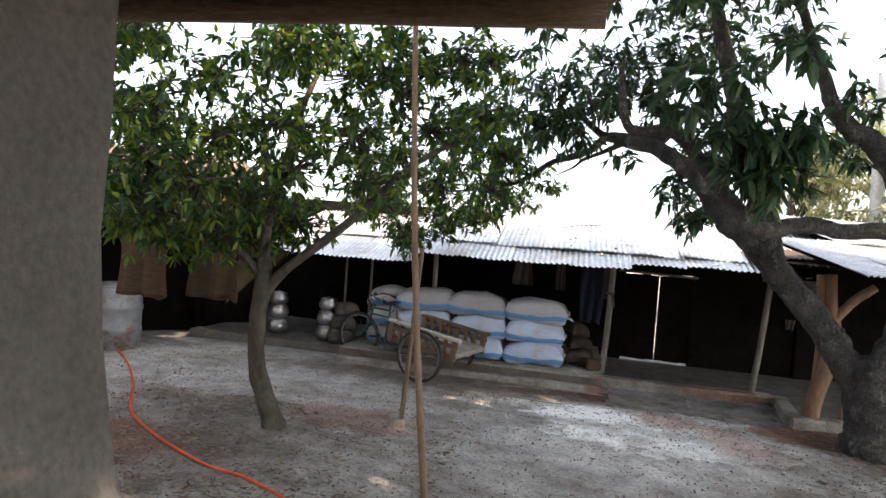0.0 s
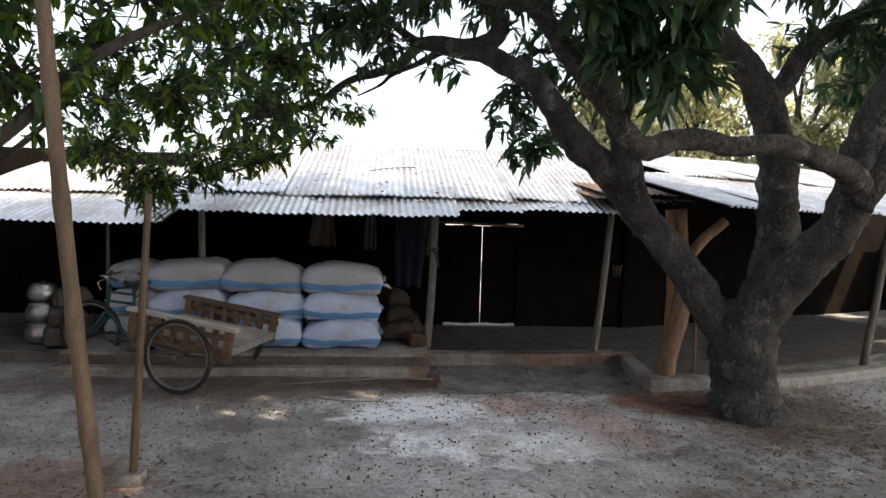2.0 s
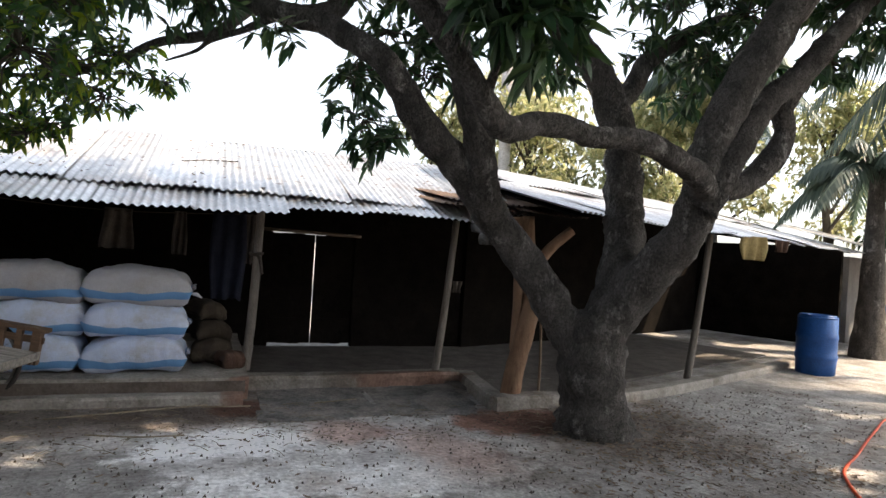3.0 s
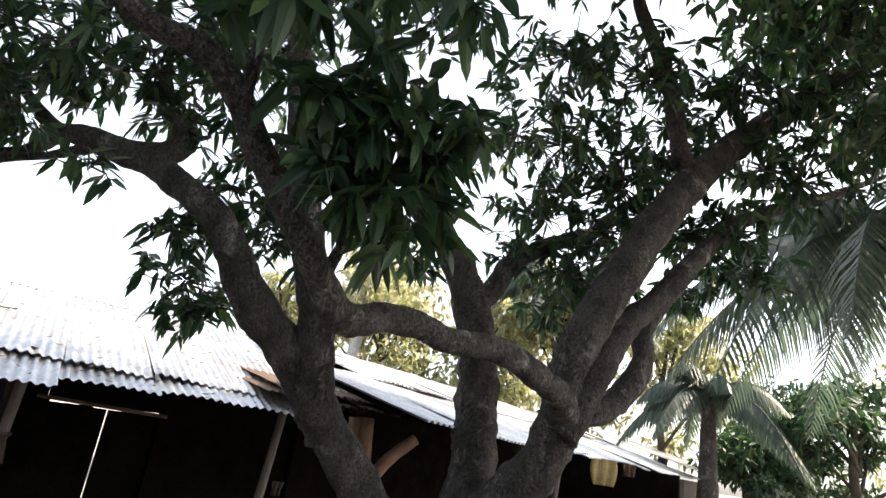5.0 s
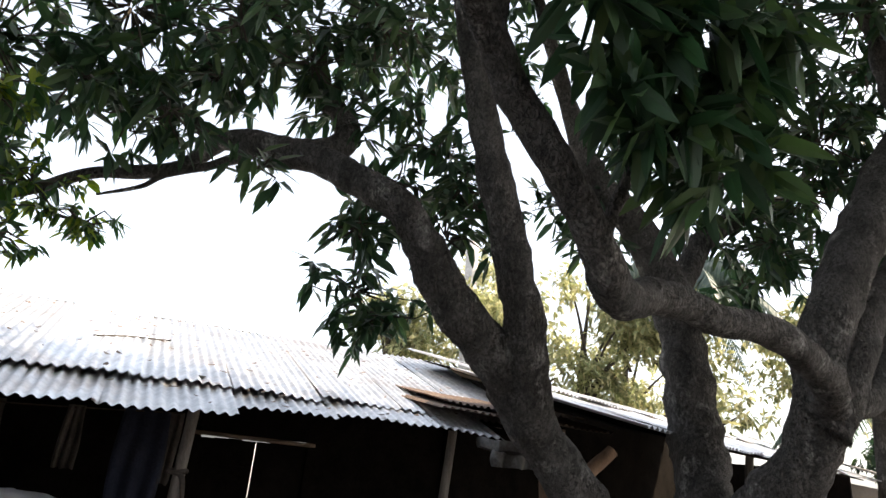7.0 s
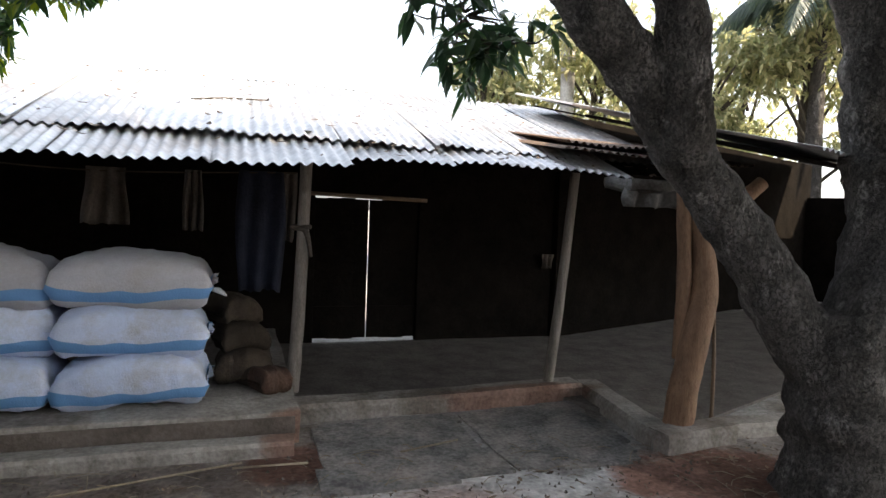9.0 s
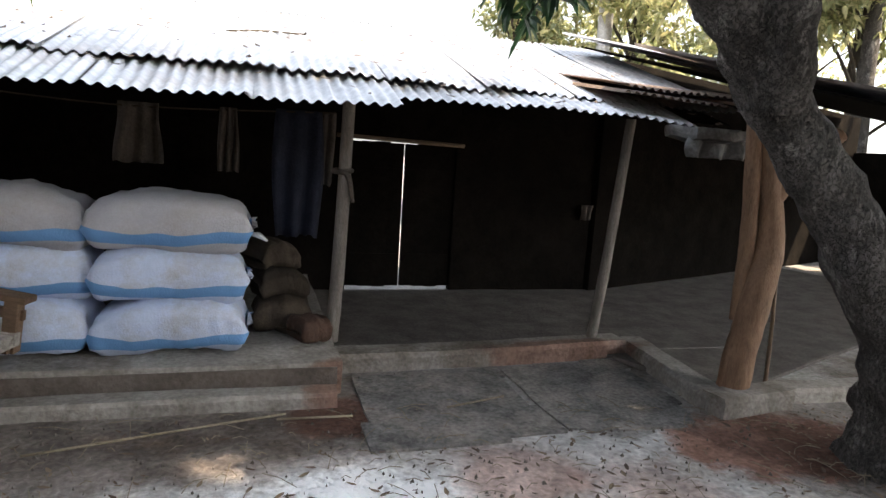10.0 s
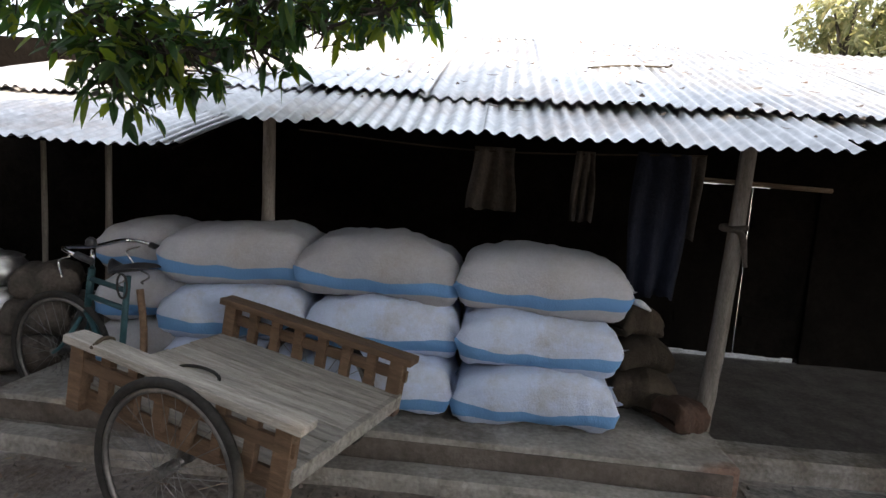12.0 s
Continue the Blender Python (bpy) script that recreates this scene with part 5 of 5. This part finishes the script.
# ---------------- poles ----------------
def bamboo(foot, head, r, label, joints=9, bow=(0.02, 0, 0)):
    foot, head = np.array(foot, float), np.array(head, float)
    pts, rad = [], []
    for i in range(joints * 5 + 1):
        u = i / (joints * 5)
        p = foot + (head - foot) * u + np.array(bow) * math.sin(math.pi * u)
        pts.append(p)
        rad.append(r * (1 - 0.25 * u) * (1.14 if i % 5 == 0 else 1.0))
    v, f = tube_data(pts, rad, 12, 0.05, 14)
    return tagged(mesh_ob("bamboo_pole", v, f, BAMBOO, smooth=True), label, "pole")


bamboo((-1.29, -5.42, -0.05), (-1.66, -5.35, 3.5), 0.026, "tall leaning bamboo pole stuck in the yard", 10, (-0.04, 0, 0))
tagged(tube("prop_pole", [(-2.08, -3.38, 0.0), (-2.05, -3.37, 0.7), (-2.0, -3.35, 1.8)], [0.026, 0.024, 0.020], BAMBOO, lump=0.1, n=14), "short bare wooden pole standing in the yard", "pole")
tagged(box("pole_base", (-2.1, -3.38, 0.0), (0.17, 0.15, 0.08), PLINTH, bevel=0.02, rough=0.01, cuts=2), "small lump of cement round the pole foot", "pole base")


# log props at the corner
def log(pts, rad, label):
    s = spline(np.c_[np.array(pts, float), rad], 34)
    v, f = tube_data(s[:, :3], s[:, 3], 16, 0.14, 5)
    return tagged(mesh_ob("log_post", v, f, LOGWOOD, smooth=True), label, "log post")


log([(2.44, -1.12, 0.03), (2.50, -1.10, 0.35), (2.61, -1.06, 0.75), (2.68, -1.02, 1.05), (2.62, -1.0, 1.5), (2.60, -0.98, 1.85)], [0.105, 0.095, 0.10, 0.09, 0.07, 0.07], "thick bare twisted log propping the roof corner")
log([(2.52, -1.0, 0.5), (2.54, -0.98, 1.1), (2.50, -0.96, 1.84)], [0.05, 0.05, 0.05], "thinner bare pole beside the log")
log([(2.66, -1.02, 1.3), (2.85, -1.05, 1.55), (3.05, -1.1, 1.74)], [0.06, 0.055, 0.05], "forked stub of bare log under the eave")
bamboo((2.83, -1.0, 0.05), (2.80, -0.95, 1.2), 0.014, "thin stick leaning behind the log", 5)
# loose tin stacked over the corner
tin_roof("loose dark tin sheets heaped over the roof corner", (1.9, -0.42, 1.95), 6, 10, [(0.0, 1.9, 0.0, 1.3, 0.0, 0.95, 0.0), (0.1, 1.7, 0.12, 1.4, 0.05, 0.8, 0.05)], OLDTIN)
tagged(box("tarpaulin", (2.45, -0.62, 1.70), (0.5, 0.35, 0.08), PLASTIC, bevel=0.03, rough=0.05, cuts=5), "crumpled grey plastic stuffed under the roof corner", "plastic sheet")

# ---------------- mat before the door ----------------
MATTING = mat("worn_rubber_mat", (0.085, 0.082, 0.08), (0.22, 0.213, 0.205), 5, 0.92, 0.7, fine=40, grain=0.35, stain=(0.29, 0.265, 0.24), stain_scale=2.1, stain_at=(0.46, 0.62), coords="World", vary=0.08)
sheet_on_ground("door_mat", [(0.04, -1.40), (0.12, -0.36), (0.7, -0.33), (1.12, -0.33), (1.12, -1.38), (0.6, -1.42)], 0.016, MATTING, "worn dark grey rubber mat before the doorway", "mat", kind="", step=0.05, edge=0.015)
sheet_on_ground("door_mat", [(1.16, -0.30), (2.18, -0.16), (2.12, -0.9), (1.98, -1.34), (1.3, -1.38), (1.16, -1.36)], 0.014, MATTING, "torn dark mat strewn with grit", "mat", kind="", step=0.05, edge=0.03)


# ---------------- pots, drums, hose ----------------
ALU = mat("dull_aluminium", (0.34, 0.34, 0.35), (0.52, 0.52, 0.53), 6, 0.4, 0.1, metal=0.9, fine=30)
BLUEPLASTIC = mat("blue_plastic", (0.01, 0.06, 0.22), (0.015, 0.085, 0.29), 5, 0.4, 0.05, vary=0.1)
GREYDRUM = mat("grey_drum_paint", (0.16, 0.17, 0.18), (0.25, 0.26, 0.27), 5, 0.55, 0.1, metal=0.3, stain=(0.14, 0.09, 0.06), stain_scale=3)
HOSE = mat("orange_hose", (0.55, 0.06, 0.015), (0.70, 0.10, 0.03), 8, 0.4, 0.05)


def turned(name, profile, material, parent=None, sides=32):
    """A thing turned on a lathe: profile of (radius, height)."""
    v, f = [], []
    for r, z in profile:
        v += [(r * math.cos(2 * math.pi * j / sides), r * math.sin(2 * math.pi * j / sides), z) for j in range(sides)]
    f = [(k * sides + j, k * sides + (j + 1) % sides, (k + 1) * sides + (j + 1) % sides, (k + 1) * sides + j) for k in range(len(profile) - 1) for j in range(sides)]
    f += [tuple(range(sides))[::-1], tuple(range((len(profile) - 1) * sides, len(profile) * sides))]
    return mesh_ob(name, v, f, material, parent, smooth=True)


def pot(x, y, z, r, label):
    t = thing("cooking_pot", label, "pot", pose(x, y, z), "stacked aluminium pots")
    turned("bowl", [(r * 0.5, 0), (r * 0.85, r * 0.15), (r, r * 0.5), (r * 0.93, r * 0.9), (r * 0.78, r * 1.1), (r * 0.86, r * 1.18), (r * 0.84, r * 1.18), (r * 0.75, r * 1.1)], ALU, t)
    turned("lid", [(r * 0.8, r * 1.185), (r * 0.6, r * 1.3), (r * 0.1, r * 1.36), (r * 0.09, r * 1.45), (r * 0.03, r * 1.46)], ALU, t)
    return t


for x, y in ((-5.4, 0.25), (-4.42, 0.1)):
    z = 0.105
    for k, r in enumerate((0.19, 0.18, 0.16)):
        pot(x, y, z, r, "dull aluminium cooking pot in a stack")
        z += r * 1.3


def drum(x, y, r, h, material, label, tilt=0.0):
    t = thing("drum", label, "drum", pose(x, y, ground_z(x, y) - 0.01, tilt), "plastic drums")
    prof = [(r * 0.9, 0), (r * 0.97, 0.02)]
    for b in (0.3, 0.64):
        prof += [(r, h * b - 0.05), (r * 1.04, h * b - 0.02), (r * 1.04, h * b + 0.02), (r, h * b + 0.05)]
    prof += [(r * 0.98, h * 0.93), (r * 0.88, h * 0.97), (r * 0.9, h), (r * 0.84, h), (r * 0.82, h - 0.02)]
    turned("barrel", prof, material, t)
    v, f = tube_data([((r * 0.93) * math.cos(a), r * 0.93 * math.sin(a), h * 0.955) for a in np.linspace(0, 2 * math.pi, 41)], [0.018] * 41, 8, closed=True)
    mesh_ob("rim_band", v, f, material, t, smooth=True)
    return t


drum(8.1, 0.1, 0.27, 0.88, BLUEPLASTIC, "blue plastic drum standing beside the kerb")
drum(12.4, 2.0, 0.27, 0.85, BLUEPLASTIC, "blue plastic drum beyond the palm")
drum(13.6, 2.6, 0.27, 0.88, BLUEPLASTIC, "dark blue plastic drum by the far wall")
drum(-6.9, -1.72, 0.30, 0.95, GREYDRUM, "open grey metal drum by the hut")
sack((11.8, 1.55, 0.28), (0.3, 0.3, 0.6), 77, SACK, "white woven bag slumped beside the blue drums", "", ears=False, name="white_bag")


def hose(pts, label):
    p = [(x, y, ground_z(x, y) + 0.012) for x, y in pts]
    return tagged(tube("hose", p, 0.012, HOSE, n=len(p) * 10, sides=8), label, "hose")


hose([(-9.0, 0.2), (-7.4, -1.3), (-6.04, -2.54), (-5.2, -3.46), (-4.64, -4.19), (-3.94, -4.72), (-3.2, -5.11), (-2.68, -5.28), (-2.1, -5.7), (-1.9, -6.8), (-2.4, -7.8)], "orange garden hose snaking over the mud")
hose([(14, 0.4), (11, -0.7), (9.3, -1.35), (7.13, -2.0), (6.3, -2.2), (5.6, -2.55), (4.7, -3.04), (4.0, -3.45), (3.6, -4.2), (4.2, -5.4)], "orange hose running along the path")

# distant things
tagged(tube("utility_pole", [(6.8, 8.4, -0.1), (6.75, 8.4, 4.0), (6.7, 8.4, 7.0)], 0.16, APRON, sides=12), "pale concrete utility pole behind the roofs", "pole")
wall("wall_hut", "mud wall of the corner hut, near-black for its shade", [((-2.6, 2.2, 1.2), (6.2, 0.25, 2.8)), ((-5.7, 1.1, 1.1), (0.2, 2.2, 2.6))], DARKWALL, 45, (-5.0, -0.75, 0))
wall("wall_far", "far pale wall at the end of the path", [((0, 0, 1.2), (6.0, 0.2, 2.4))], PALEWALL, -60, (26, 6, 0))
wall("wall_far_2", "pale plastered wall panel beyond the palm", [((0, 0, 0.9), (4.5, 0.2, 1.9))], PALEWALL, 24, (14.6, 4.0, 0))
tin_roof("far tin roof at the end of the path", (16, 3.6, 2.0), 22, 14, [(-5.0, 7.0, 0.0, 2.4, 0.0, 0.9, 0.0)])


# ---------------- litter ----------------
def scatter(name, n, area, size, material, label, seed, category):
    rng = np.random.default_rng(seed)
    v, f = [], []
    while len(f) < n * 6:
        x, y = rng.uniform(area[0], area[1]), rng.uniform(area[2], area[3])
        if noise.noise(Vector((x * 0.8, y * 0.8, seed))) + rng.uniform(-0.5, 0.5) < 0.05:
            continue
        a, ln = rng.uniform(0, 6.28), size * rng.uniform(0.5, 1.3)
        d, s = np.array([math.cos(a), math.sin(a), 0]), np.array([-math.sin(a), math.cos(a), 0])
        curl = rng.uniform(0.1, 0.6)
        k = len(v)
        for q in LEAF:
            p = d * q[0] * ln + s * q[1] * ln * 0.32
            v.append((x + p[0], y + p[1], ground_z(x + p[0], y + p[1]) + 0.006 + (abs(q[1]) * 0.35 + (q[0] - 0.5) ** 2) * ln * curl))
        f += [tuple(k + i for i in q) for q in LEAF_F]
    return tagged(mesh_ob(name, v, f, material), label, category, kind="stuff")


scatter("leaf_litter", 2800, (-7, 6.5, -7.5, -0.9), 0.06, DRYLEAF, "dry brown fallen leaves scattered on the mud", 3, "leaves")
scatter("leaf_litter", 2200, (-5.2, -1.4, -6.4, -3.2), 0.065, DRYLEAF, "dry leaves gathered under the small tree", 5, "leaves")
scatter("leaf_litter", 1300, (1.8, 4.2, -3.6, -1.35), 0.06, DRYLEAF, "dry leaves gathered round the mango trunk", 6, "leaves")
GRIT = mat("dark_grit", (0.05, 0.042, 0.036), (0.16, 0.14, 0.12), 20, 0.95, 0.2)
gr = np.random.default_rng(8)
gv, gf = [], []
for k in range(7000):
    x, y = gr.uniform(-6.5, 6.5), gr.uniform(-7.0, -0.85)
    r = 0.004 + 0.011 * gr.random() ** 3
    z = ground_z(x, y) + 0.012
    n0 = len(gv)
    a = gr.uniform(0, 6.28)
    gv += [(x + r * math.cos(a + 2.09 * j) * gr.uniform(0.7, 1.4), y + r * math.sin(a + 2.09 * j) * gr.uniform(0.7, 1.4), z - 0.012) for j in range(3)] + [(x, y, z + r * 0.5)]
    gf += [(n0, n0 + 1, n0 + 3), (n0 + 1, n0 + 2, n0 + 3), (n0 + 2, n0, n0 + 3)]
tagged(mesh_ob("grit", gv, gf, GRIT), "dark crumbs of soil and grit over the yard", "grit", kind="stuff")
STRAW = mat("straw", (0.17, 0.14, 0.10), (0.29, 0.245, 0.18), 8, 0.9, 0.1)
rng = random.Random(9)
sv, sf = [], []
for k in range(260):
    x, y = rng.uniform(-2.4, 2.6), rng.uniform(-2.2, -0.85)
    a, ln = rng.uniform(0, 6.28), rng.choice((0.05, 0.08, 0.12, 0.2))
    p = [(x + ln * u * math.cos(a), y + ln * u * math.sin(a) + 0.01 * math.sin(u * 3), ground_z(x, y) + 0.02 + 0.008 * math.sin(u * 3.1)) for u in (0, 0.5, 1)]
    vv, ff = tube_data(p, [0.0022] * 3, 4)
    n0 = len(sv)
    sv += vv
    sf += [tuple(i + n0 for i in q) for q in ff]
tagged(mesh_ob("straw_bits", sv, sf, STRAW), "bits of straw and stalk lying before the plinth", "straw", kind="stuff")
for pts in ([(-1.5, -1.28), (-0.9, -1.12), (-0.35, -0.98)], [(-0.4, -1.05), (0.0, -1.06)], [(-1.15, -1.72), (-0.8, -1.85), (-0.5, -1.86)], [(0.55, -1.02), (0.95, -0.9)]):
    tagged(tube("stalk", [(x, y, ground_z(x, y) + 0.05) for x, y in pts] if len(pts) > 2 else [(x, y, ground_z(x, y) + 0.05) for x, y in pts], 0.006, STRAW, sides=6), "dry pale stalk lying on the ground", "stalk", "dry stalks")
